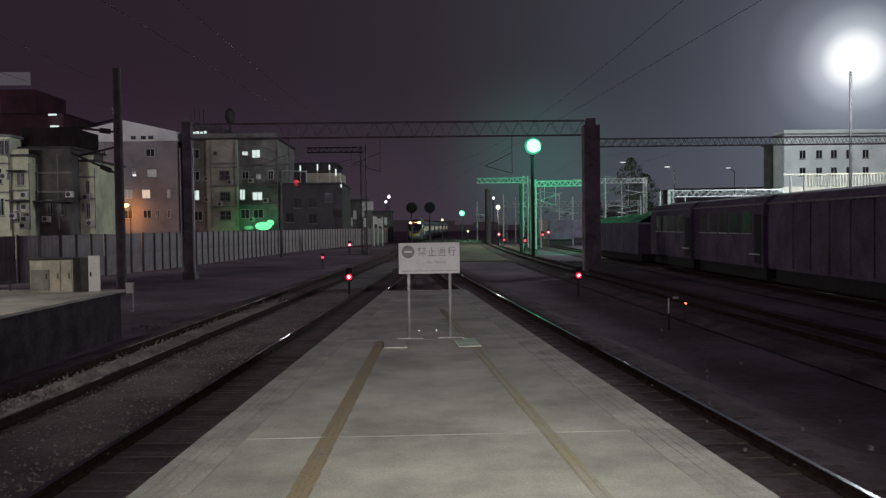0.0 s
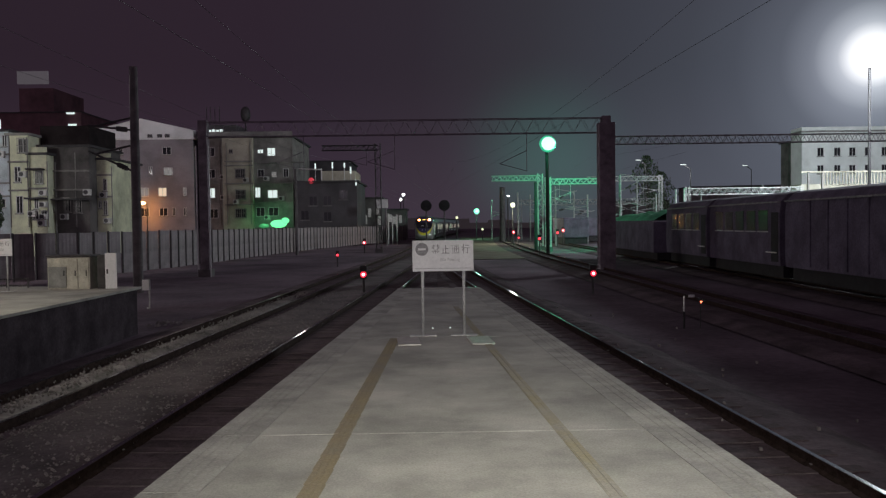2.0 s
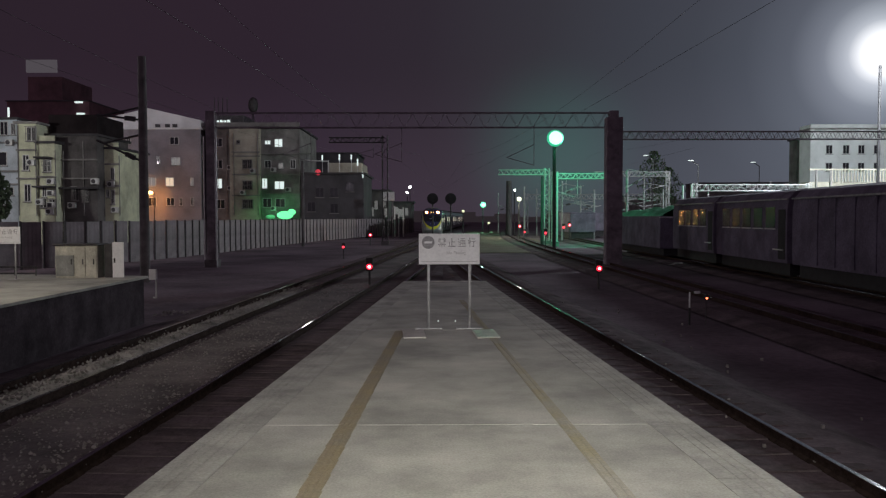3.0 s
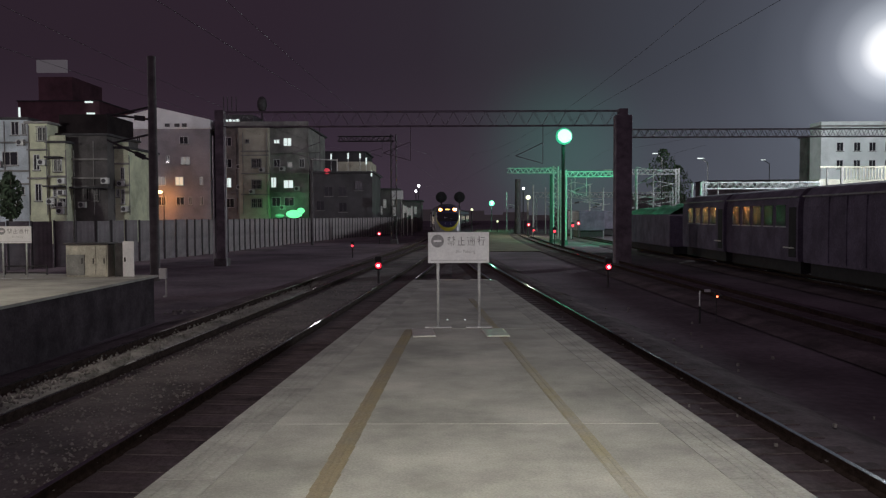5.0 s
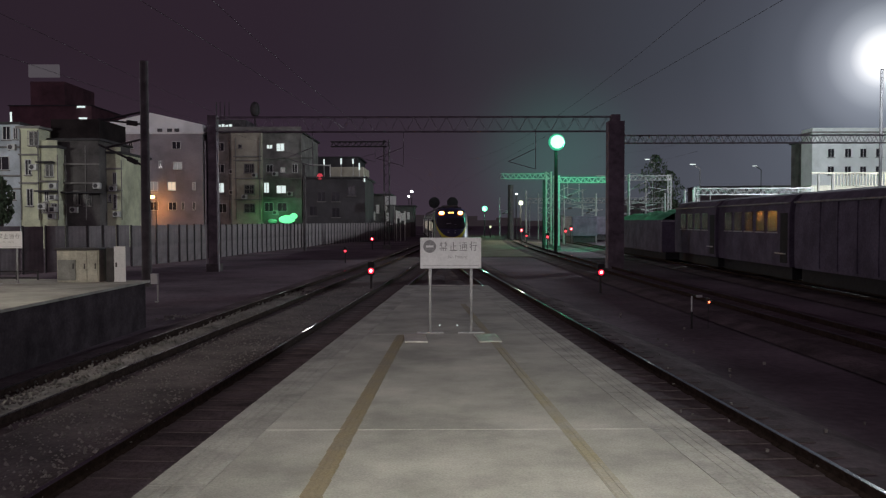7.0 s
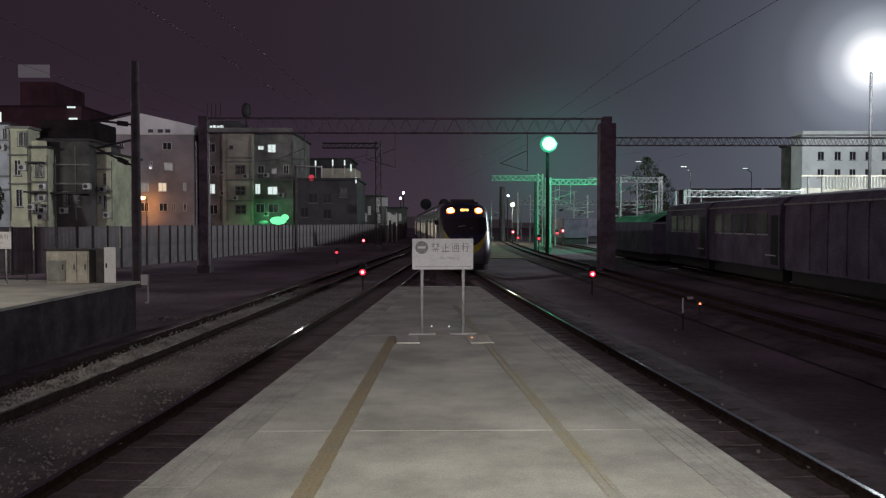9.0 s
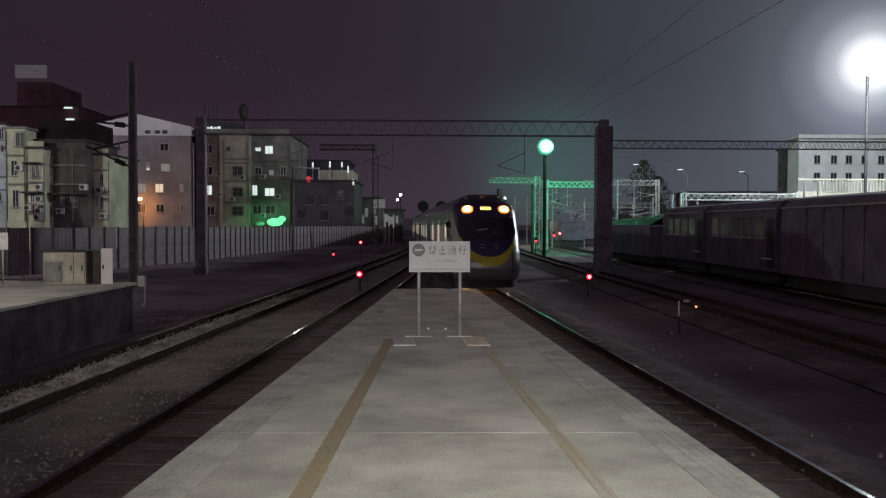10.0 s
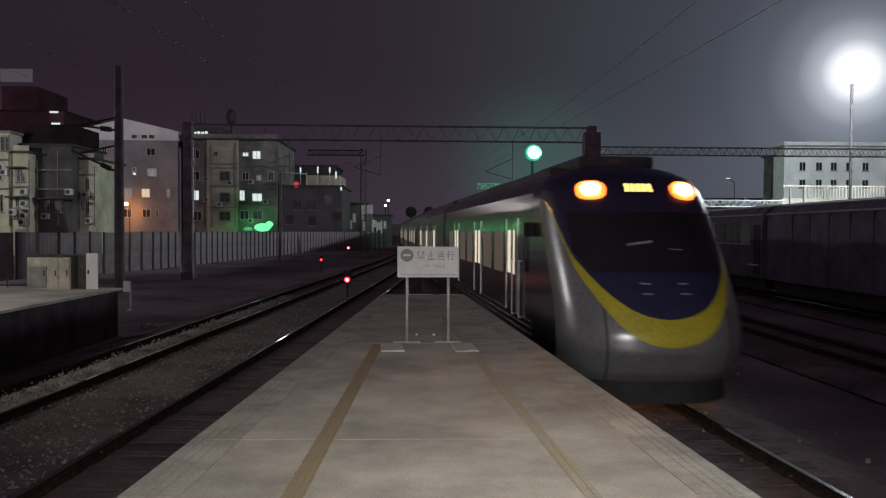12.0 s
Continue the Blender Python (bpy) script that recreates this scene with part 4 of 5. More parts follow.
# stair-tower block
h = block("apartment_block", -34.04, -20.35, 118.0, 16, 14.61, M_GREYWALL, "grey apartment block with lit windows and a tan stair tower", 0.7, category="apartment block")
part("stair_tower", boxes((-30.37, -26.03, 117.0, 117.98, -1.4, 14.70)), M_TANWALL, h, "tan rendered stair tower")
part("penthouse", boxes((-33.87, -28.70, 119.0, 126, 14.78, 16.70)), M_DARKWALL, h)
for k in range(5):
    part("lit_pane", boxes((-33.37 + 0.55 * k, -33.37 + 0.55 * k + 0.42, 118.9, 118.98, 15.20, 16.03 - 0.08 * (k % 2))), M_LIT, h)
for a, b, w, hh, mt in ((397, 334, 11, 16, M_LIT), (478, 334, 8, 17, M_LIT), (504, 337, 16, 13, M_LIT), (484, 262, 9, 6, M_LIT), (503, 263, 13, 13, M_LIT), (507, 303, 7, 8, M_LIT_DIM),
                        (397, 262, 13, 14, M_GLASS_DARK), (397, 300, 13, 14, M_GLASS_DARK), (400, 370, 14, 15, M_GLASS_DARK), (484, 300, 10, 12, M_GLASS_DARK), (482, 368, 14, 15, M_GLASS_DARK), (505, 368, 16, 14, M_GLASS_DARK), (528, 300, 8, 14, M_GLASS_DARK)):
    win(h, (a - 784) / 1414.5 * 118, 1.6 + (394 - b) / 1414.5 * 118, w / 12, hh / 12, 118.0, mt)
for a, b, w, hh in ((432, 261, 5, 5), (448, 300, 16, 14), (448, 337, 16, 14), (448, 370, 18, 14)):
    win(h, (a - 784) / 1414.5 * 117, 1.6 + (394 - b) / 1414.5 * 117, w / 12, hh / 12, 117.0, M_GLASS_DARK, M_GRILLE, w > 8)
wall_clutter(h, 118.0, ((418, 306), (418, 342), (494, 310), (520, 345), (494, 378)), ((412, 390, 250), (470, 390, 250), (540, 390, 250)), ((382, 418, 318), (382, 418, 352), (470, 560, 282), (470, 560, 318), (470, 560, 352)))
wall_clutter(h, 117.0, ((458, 312), (440, 350)), ((424, 390, 246), (466, 390, 246)), ((421, 470, 279), (421, 470, 286), (421, 470, 318), (421, 470, 355)))
for px in (381, 388, 396, 404):
    part("antenna", bars(0.06, ((-33.70 + (px - 380) / 12, 121, 16.70), (-33.70 + (px - 380) / 12, 121, 19.62))), M_DARK_STEEL, h)
part("water_tank", globe((-28.03, 122, 18.62), 0.75, 1, 1, 1.6), M_DARK_STEEL, h, "dark water tank on the roof", smooth=True)
part("tank_stand", bars(0.12, ((-28.03, 122, 14.78), (-28.03, 122, 17.95))), M_DARK_STEEL, h)
gs = thing("green_sign", pose(0, 116, 0), "glowing green shop sign seen above the fence", "sign")
part("panel", globe((-22.2, 0.0, 1.95), 0.62, 1.9, 0.3, 0.95, 24), M_GREENSIGN, gs, "bright rounded green panel", smooth=True)
part("panel", globe((-21.2, -0.15, 2.4), 0.45, 1.25, 0.3, 1.0, 24), M_GREENSIGN, gs, "bright rounded upper panel", smooth=True)
# glowing oval in place of the sign's green light washing the wall
part("panel", globe((-24.3, 0.05, 1.7), 0.4, 1.7, 0.3, 0.8, 24), M_GREEN_WASH, gs, "dim glowing oval for the green light on the wall", smooth=True)
part("post", bars(0.15, ((-24.2, 0.4, -1.3), (-24.2, 0.4, 1.8)), ((-21.3, 0.4, -1.3), (-21.3, 0.4, 1.8))), M_DARK_STEEL, gs)
# dark block with roof terrace
h = block("apartment_block", -18.84, -10.45, 112.0, 14, 7.62, M_DARKWALL, "dark block with a lit roof terrace", category="apartment block")
part("terrace_wall", boxes((-15.52, -10.77, 113, 122, 7.62 + 0.25, 9.28)), M_TANWALL, h)
part("terrace_frame", bars(0.09, ((-18.84, 112.2, 7.62), (-18.84, 112.2, 9.60)), ((-18.84, 112.2, 9.60), (-15.36, 112.2, 9.44)), ((-15.36, 112.2, 9.60), (-15.36, 112.2, 7.62))), M_FRAME, h)
part("red_lamp", globe((-16.75, 111.8, 7.9), 0.42, 1, 0.4, 1), M_RED_DIM, h, "dim red lamp", smooth=True)
for a, b, hh in ((580, 289, 0.75), (610, 288, 0.85), (631, 288, 0.7), (642, 297, 0.95), (651, 319, 0.8)):
    x, z = (a - 784) / 1414.5 * 112, 1.6 + (394 - b) / 1414.5 * 112
    part("roof_lamp", boxes((x - 0.1, x + 0.1, 111.75, 111.9, z - hh / 2, z + hh / 2)), M_LIT, h, "upright tube lamp", bevel=0.03)
    part("lamp_stem", bars(0.04, ((x, 111.85, 7.8), (x, 111.85, z - hh / 2))), M_FRAME, h)
for a, b in ((600, 350), (628, 340), (575, 350), (560, 375), (600, 378)):
    win(h, (a - 784) / 1414.5 * 112, 1.6 + (394 - b) / 1414.5 * 112, 1.0, 1.2, 112.0, M_GLASS_DARK, M_DARKWALL)
h = block("apartment_block", -24.28, -15.27, 150.0, 14, 13.48, M_DARKWALL, "unlit block rising behind others", category="apartment block")
h = block("house", -12.31, -8.02, 128.0, 10, 5.80, M_NETTED, "grey house beyond the hoarding end")
for a, b in ((662, 365), (674, 372), (688, 368), (667, 384), (692, 386)):
    win(h, (a - 784) / 1414.5 * 128, 1.6 + (394 - b) / 1414.5 * 128, 0.35, 1.2, 128.0, M_LIT_DIM)
h = block("house", -8.48, -4.88, 150.0, 10, 4.36, M_NETTED, "low grey house far along the railway")
for a, b in ((710, 382), (718, 386), (728, 384)):
    win(h, (a - 784) / 1414.5 * 150, 1.6 + (394 - b) / 1414.5 * 150, 0.4, 1.2, 150.0, M_LIT_DIM)
# pale board and thin lit poles beside the line
sb = thing("signboard", pose(-6.85, 110, -1.3), "pale blank board on two posts beside the railway", "signboard")
part("board", boxes((-0.85, 0.85, -0.06, 0.0, 5.2, 6.4)), M_FRAME, sb, bevel=0.02)
for x in (-0.6, 0.6):
    part("post", bars(0.06, ((x, 0.06, 0), (x, 0.06, 6.3))), M_GRILLE, sb)
for a, b0, b1 in ((650, 372, 394), (655, 378, 396), (707, 374, 394), (714, 378, 392), (722, 376, 396)):
    x = (a - 784) / 1414.5 * 120
    p = thing("marker_pole", pose(x, 120, -1.3), "short pale pole beside the far track", "pole", "far poles")
    part("pole", bars(0.09, ((0, 0, 0), (0, 0, 2.9 + (394 - b0) / 1414.5 * 120))), M_FRAME, p)
    # this strip glows to imitate light falling on the pole
    part("lamp", boxes((-0.1, 0.1, -0.14, -0.1, 2.6 + (394 - b1) / 1414.5 * 120, 2.9 + (394 - b0) / 1414.5 * 120)), M_LIT_DIM, p, "glowing strip for the lit side of the pole")
# dark red tower with a roof billboard
h = block("tower_block", -117.58, -95.19, 220.0, 24, 33.33, M_REDWALL, "dark red tower block in haze", category="tower block")
part("upper_storey", boxes((-112.29, -102.96, 221, 240, 33.33, 40.17)), M_REDWALL, h)
part("billboard", boxes((-111.98, -103.74, 219.5, 220.2, 41.11, 44.53)), M_BILLBOARD, h, "dim white billboard on the roof")
for a, b in ((154, 193), (157, 213)):
    part("roof_lamp", boxes(((a - 791) / 1414.5 * 219, (a - 777) / 1414.5 * 219, 218.7, 219, 1.6 + (394 - b) / 1414.5 * 219, 1.6 + (397 - b) / 1414.5 * 219)), M_LIT, h)
# white building in the floodlight
h = block("office_building", 60.47, 80.51, 130.0, 4, 15.75, M_WHITEWALL, "white rendered building lit by a floodlight", 0.6, roof=M_GREYWALL, category="building")
for i, a in enumerate((1475, 1505, 1532, 1560, 1590)):
    for b in (275, 306):
        win(h, (a - 784) / 1414.5 * 130, 1.6 + (394 - b) / 1414.5 * 130, 0.95, 1.3, 130.0, M_GLASS_DARK)
part("stair_house", boxes((65.80, 69.94, 130.5, 133.5, 15.75, 16.67)), M_WHITEWALL, h)
h = block("building", 61.85, 64.10, 138.0, 3, 14.87, M_GREYWALL, "narrow grey building beside a white one", category="building")
# footbridge railing
rl = thing("footbridge", pose(0, 0, 0), "pale footbridge with a slatted railing behind parked coaches", "footbridge")
part("deck", boxes((46.38, 64.76, 100, 103, 5.06, 5.98)), M_TANWALL, rl)
for k in range(36):
    x = 49.20 + 0.4 * k
    part("slat", boxes((x, x + 0.14, 99.9, 100.0, 5.91, 7.40)), M_TANWALL, rl)
part("top_rail", boxes((46.38, 64.76, 99.85, 100.05, 7.40, 7.61)), M_TANWALL, rl)
for px in (1453, 1478):
    part("post", boxes(((px - 786) / 1414.5 * 100, (px - 783) / 1414.5 * 100, 99.7, 99.9, 0, 7.47)), M_GRILLE, rl)


# ---- parked coaches on the siding ----
def coach(y0, y1, label, windows=True):
    yc = (y0 + y1) / 2
    half = (y1 - y0) / 2
    t = thing("parked_coach", pose(line_siding(yc), yc, RAIL_Z, 0, 0, math.degrees(along(line_siding, yc))), label, "railway coach", "parked coaches")
    bm = bmesh.new()
    prof = [(-1.40, 0.75), (-1.43, 1.2), (-1.43, 2.9), (-1.36, 3.35), (-1.1, 3.62), (-0.5, 3.74), (0.5, 3.74), (1.1, 3.62), (1.36, 3.35), (1.43, 2.9), (1.43, 1.2), (1.40, 0.75)]
    ends = []
    for y in (-half, half):
        ends.append([bm.verts.new((x, y, z)) for x, z in prof])
    for i in range(len(prof)):
        j = (i + 1) % len(prof)
        bm.faces.new((ends[0][i], ends[0][j], ends[1][j], ends[1][i]))
    bm.faces.new(ends[0])
    bm.faces.new(ends[1][::-1])
    part("body", bm, M_WAGON, t)
    # the gutter's pale steel also carries the floodlit line of the roof
    part("roof_gutter", boxes((-1.47, -1.40, -half, half, 3.28, 3.34)), M_YARD_STEEL, t, "thin gutter, pale for the highlight along the roof edge")
    n = max(1, int((2 * half - 1.4) / 1.35))
    for k in range(n if not windows else 0):
        y = -half + 1.2 + 1.35 * k
        part("rib", boxes((-1.46, -1.42, y, y + 0.09, 0.85, 3.25)), M_WAGON, t)
    for k in range(n if windows else 0):
        y = -half + 1.2 + 1.35 * k
        w = part("window", boxes((-1.445, -1.42, y, y + 0.95, 2.15, 3.0)), M_WAGON_WIN, t)
        part("sill", boxes((-1.47, -1.43, y - 0.05, y + 1.0, 2.08, 2.13)), M_STEEL, w)
    part("step_rail", boxes((-1.48, -1.44, -half + 0.3, -half + 1.3, 1.25, 1.30)), M_TRIM, t)
    part("door", boxes((-1.44, -1.425, -half + 0.15, -half + 0.85, 0.9, 2.9)), M_UNDER, t)
    part("underframe", boxes((-1.2, 1.2, -half + 0.2, half - 0.2, 0.25, 0.75)), M_UNDER, t)
    return t


coach(40.5, 48.0, "dark parked coach with a pale roof edge")
coach(31.5, 40.0, "dark parked coach with reflecting windows")
coach(19.5, 31.0, "dark ribbed parked van on a siding", False)
coach(7.0, 19.0, "dark ribbed parked van on a siding", False)
ow = thing("open_wagon", pose(line_siding(57) - 0.2, 57.0, RAIL_Z), "dark open wagon under a green tarpaulin", "railway wagon")
part("body", boxes((-1.5, 1.5, -6.5, 6.5, 0.6, 2.65)), M_WAGON, ow, bevel=0.03)
part("underframe", boxes((-1.2, 1.2, -6.3, 6.3, 0.15, 0.6)), M_UNDER, ow)
part("top_rail", boxes((-1.53, 1.53, -6.53, -6.45, 2.55, 2.62)), M_STEEL, ow)
bm = bmesh.new()
bmesh.ops.create_grid(bm, x_segments=24, y_segments=60, size=1)
for v in bm.verts:
    x, y = v.co.x * 1.5, v.co.y * 6.4
    v.co = (x, y, 2.66 + max(0, (1 - abs(v.co.x) ** 3)) * (0.45 + 0.4 * noise.noise(Vector((x * 0.9, y * 0.6, 3)))) + 0.05 * noise.noise(Vector((x * 4, y * 4, 1))))
part("tarpaulin", bm, M_TARP, ow, "rumpled green tarpaulin", smooth=True)


# ---- signals and small lights ----
def dwarf(x, y, z, r, glass, label, post=True):
    t = thing("ground_signal", pose(x, y, -1.2), label, "signal", "ground signals")
    zz = z + 1.2
    s = min(1.0, r / 0.145)
    part("housing", boxes((-0.16 * s, 0.16 * s, -0.08 * s, 0.16, zz - 0.2 * s, zz + 0.42 * s)), M_UNDER, t, "black signal housing", bevel=0.03 * s)
    bm = bmesh.new()
    ball(bm, (0, -0.10 * s, zz), r, 1, 0.5, 1)
    lens = part("lens", bm, glass, t, smooth=True)
    # a pale core on the lens imitates the light's overexposed middle
    if glass == M_RED:
        part("bulb", globe((0, -0.10 * s - 0.42 * r, zz), 0.5 * r, 1, 0.4, 1), M_RED_CORE, lens, "pale core drawn as the glare of the red light", smooth=True)
    part("hood", boxes((-r, r, -0.30, -0.08, zz + r, zz + r + 0.02)), M_UNDER, t)
    if post:
        part("post", bars(0.06 * s, ((0, 0.04, 0), (0, 0.04, zz - 0.2 * s))), M_DARK_STEEL, t)
    return t


dwarf(-2.76, 32, -0.37, 0.125, M_RED, "black ground signal showing a bright red light")
dwarf(-6.79, 80, -0.15, 0.17, M_RED, "ground signal showing red far along the track")
dwarf(-6.41, 54, -0.39, 0.09, M_RED_FAR, "small ground signal showing a faint red light")
dwarf(6.25, 31, -0.39, 0.115, M_RED, "black ground signal showing red beside the yard track")
dwarf(6.96, 20.6, -0.50, 0.03, M_ORANGE, "low track marker with a tiny orange light")
for px, py, d, r, g in ((1006, 412, 95, 0.16, M_RED_FAR), (1016, 408, 95, 0.2, M_RED), (928, 410, 100, 0.2, M_RED), (937, 420, 100, 0.13, M_RED_FAR), (974, 422, 70, 0.12, M_RED_FAR)):
    dwarf((px - 784) / 1414.5 * d, d, 1.6 + (394 - py) / 1414.5 * d, r, g, "ground signal showing red among yard tracks")
wp = thing("marker_post", pose(6.52, 20.6, -1.2), "short white post beside the yard track", "post")
part("post", bars(0.025, ((0, 0, 0.45), (0, 0, 0.85))), M_TRIM, wp)
# the post's lower part is coloured dark so that only the top shows
part("stake", bars(0.028, ((0, 0, 0), (0, 0, 0.45))), M_UNDER, wp, "lower end of the white post, coloured dark to stay unseen")
part("cap", boxes((0.12, 0.26, -0.04, 0.04, 0.82, 0.88)), M_TRIM, wp)


def pole_lamp(x, y, z, r, glass, label, base=-1.3, pole_r=0.09, category="yard lamp"):
    t = thing("yard_lamp", pose(x, y, base), label, category, "lamps in the yard")
    part("pole", bars(pole_r, ((0, 0.3, 0), (0, 0.3, z - base))), M_UNDER, t, "dark steel pole")
    part("bracket", bars(pole_r * 0.6, ((0, 0.3, z - base), (0, 0, z - base + r * 0.5))), M_DARK_STEEL, t)
    shell = part("globe", globe((0, -0.1, z - base), r, 1, 0.6, 1, 24), glass, t, smooth=True)
    # the green shell is coloured as the lamp's halo, the pale core as its glare
    if glass == M_GREENLAMP:
        part("bulb", globe((0, -0.1 - 0.42 * r, z - base), 0.8 * r, 1, 0.4, 1, 24), M_GREENCORE, shell, "pale green core drawn as the lamp's glare", smooth=True)
    return t


pole_lamp(10.05, 69, 8.38, 0.72, M_GREENLAMP, "tall lamp shining bright green over the yard", pole_r=0.16)
pole_lamp(8.38, 150, 3.93, 0.52, M_GREENSIGNAL, "green signal light on a post far along the line")
pole_lamp(11.12, 110, 4.09, 0.33, M_YELLOWLAMP, "pale yellow round yard lamp on a pole")
pole_lamp(11.26, 118, 5.60, 0.15, M_WHITELAMP, "small white lamp on a mast")
pole_lamp(-7.39, 190, 7.51, 0.26, M_WHITELAMP, "white street lamp far along the railway")
pole_lamp(-6.72, 190, 8.72, 0.31, M_WHITELAMP, "white street lamp far along the railway")
pole_lamp(3.73, 120, 2.53, 0.2, M_YELLOWLAMP, "small pale lamp beside the line")
pole_lamp(8.81, 140, 0.61, 0.2, M_YELLOWLAMP, "small pale lamp near the ground")
fl = thing("floodlight_mast", pose(FLOOD.x, FLOOD.y, -1.3), "tall mast with a glaring white floodlight", "floodlight")
part("pole", bars(0.17, ((0, 0.8, 0), (0, 0.8, 20.0))), M_UNDER, fl)
part("floodlight", globe((0, 0, FLOOD.z + 1.3), 1.45, 1, 0.4, 1, 32), M_FLOOD, fl, "glaring white floodlight head", smooth=True)
for px, py, d, ln in ((1152, 286, 120, -3.2), (1232, 295, 110, -2.2), (1342, 298, 130, -2.6)):
    t = thing("street_lamp", pose((px - 784) / 1414.5 * d, d, -1.3), "slim street lamp with a white lamp head", "street lamp", "street lamps")
    z = 1.6 + (394 - py) / 1414.5 * d + 1.3
    part("pole", bars(0.07, ((0.9, 0, 0), (0.9, 0, z - 0.6)), ((0.9, 0, z - 0.6), (0, 0, z))), M_UNDER, t)
    part("head", boxes((-0.5, 0.25, -0.15, 0.15, z, z + 0.1)), M_LIT, t, "white lamp head", bevel=0.03)
t = thing("street_lamp", pose(-41.66, 115.9, -1.3), "sodium street lamp glowing orange behind the fence", "street lamp", "street lamps")
part("pole", bars(0.08, ((0.6, 0, 0), (0.6, 0, 5.21 + 1.3))), M_DARK_STEEL, t)
part("head", globe((0, 0, 5.21 + 1.3), 0.34, 1.2, 1, 0.7), M_ORANGELAMP, t, smooth=True)


# two-headed signal over the running line
def round_signal(x, y, z, label):
    t = thing("colour_light_signal", pose(x, y, -1.3), label, "signal", "line signals")
    part("post", bars(0.09, ((0, 0, 0), (0, 0, z + 0.7))), M_DARK_STEEL, t)
    bm = bmesh.new()
    bar(bm, (0, -0.1, z + 1.3), (0, 0.05, z + 1.3), 0.62, 28)
    part("backboard", bm, M_UNDER, t, "round black signal backboard")
    part("lens_hood", bars(0.14, ((0, -0.1, z + 1.5), (0, -0.4, z + 1.5)), ((0, -0.1, z + 1.1), (0, -0.4, z + 1.1))), M_UNDER, t)
    return t


round_signal(-0.64, 90.0, 3.70, "round black signal head on a post beside the line")
round_signal(1.40, 90.0, 3.70, "round black signal head on a post beside the line")

# two small sleeping lights on the platform near the sign
for px in (784, 815):
    tagged(part("floor_stud", globe((0, 0, 0), 0.010), M_LIT), "small bright stud on the platform floor", "floor stud", "floor studs").matrix_world = pose((px - 784) / 1414.5 * 12.2, 12.2, 0.012)


# ---- glowing band for the haze along the horizon, then far dark buildings ----
M_FAR_HAZE = glow("horizon_haze", (0.70, 0.52, 0.60), 0.024)
far_rng = random.Random(31)
# emissive blocks stand in for haze over the far ground
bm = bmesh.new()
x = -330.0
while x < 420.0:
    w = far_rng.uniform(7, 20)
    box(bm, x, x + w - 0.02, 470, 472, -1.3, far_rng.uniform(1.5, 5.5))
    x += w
tagged(part("backdrop", bm, M_FAR_HAZE), "glowing blocks for the haze along the horizon", "backdrop", kind="structure")
rng = random.Random(21)
for x0, x1, y, top in ((64, 86, 290, 9.0), (88, 108, 270, 13.0), (110, 130, 290, 14.0)):
    h = block("town_building", x0, x1, y, 14, top, M_GREYWALL, "unlit dark building far beyond the yard", category="building")
    h["group"] = "far buildings"
    for k in range(rng.randint(1, 3)):
        win(h, rng.uniform(x0 + 2, x1 - 2), rng.uniform(1.5, top - 1), 1.2, 1.3, y, rng.choice((M_LIT_DIM, M_GLASS_DARK)))


def tree(x, y, height, spread, label):
    t = thing("tree", pose(x, y, -1.3), label, "tree")
    bm = bmesh.new()
    bar(bm, (0, 0, 0), (0.2, 0, height * 0.6), 0.28, 8, 0.14)
    for k in range(7):
        a = k * 0.9
        bar(bm, (0.15, 0, height * (0.35 + 0.03 * k)), (spread * 0.6 * math.cos(a), spread * 0.6 * math.sin(a), height * (0.6 + 0.05 * k)), 0.09, 6, 0.03)
    part("trunk", bm, M_BARK, t)
    bm = bmesh.new()
    for k in range(900):
        a, r, u = rng.uniform(0, 6.283), rng.random() ** 0.6, rng.random()
        lump = 0.75 + 0.35 * noise.noise(Vector((math.cos(a) * 1.5, math.sin(a) * 1.5, u * 3 + x)))
        w = spread * lump * math.sin(math.pi * (0.15 + 0.8 * u))
        c = Vector((r * w * math.cos(a), r * w * math.sin(a), height * (0.38 + 0.6 * u)))
        s = rng.uniform(0.16, 0.34)
        q = Euler((rng.uniform(0, 6), rng.uniform(0, 6), rng.uniform(0, 6))).to_matrix()
        bm.faces.new([bm.verts.new(c + q @ Vector((dx * s, dy * s, 0.1 * s * dx * dy))) for dx, dy in ((-1, 0), (0, -0.55), (1, 0), (0, 0.55))])
    part("crown", bm, M_LEAF, t)
    return t


tree(40.40, 150, 15.5, 4.2, "dark tree rising behind the yard")
tree(45.92, 160, 13.0, 4.0, "dark tree rising behind the yard")
tree(-43.89, 80, 7.5, 1.8, "dark shrubby tree in front of a pale house")


# ---- the train ----
SECTION = [(1.24, 0.34), (1.33, 0.62), (1.36, 1.0), (1.36, 2.0), (1.36, 2.6), (1.35, 3.0), (1.30, 3.28), (1.19, 3.48), (0.96, 3.62), (0.56, 3.70), (0.0, 3.74)]


def half_width(z):
    for (w0, z0), (w1, z1) in zip(SECTION, SECTION[1:]):
        if z <= z1:
            return w0 + (w1 - w0) * max(0.0, (z - z0) / (z1 - z0))
    return 0.0


def smoothstep(a, b, x):
    u = min(1, max(0, (x - a) / (b - a)))
    return u * u * (3 - 2 * u)


def nose_profile(z):
    """How far the middle of the front lies behind the tip at a height z."""
    pts = ((0.34, 0.42), (0.6, 0.14), (0.9, 0.0), (1.15, 0.02), (1.5, 0.18), (2.0, 0.54), (2.5, 0.94), (3.0, 1.36), (3.3, 1.60), (3.48, 1.82), (3.62, 2.10), (3.74, 2.5))
    for (z0, y0), (z1, y1) in zip(pts, pts[1:]):
        if z <= z1:
            return y0 + (y1 - y0) * (z - z0) / (z1 - z0)
    return pts[-1][1]


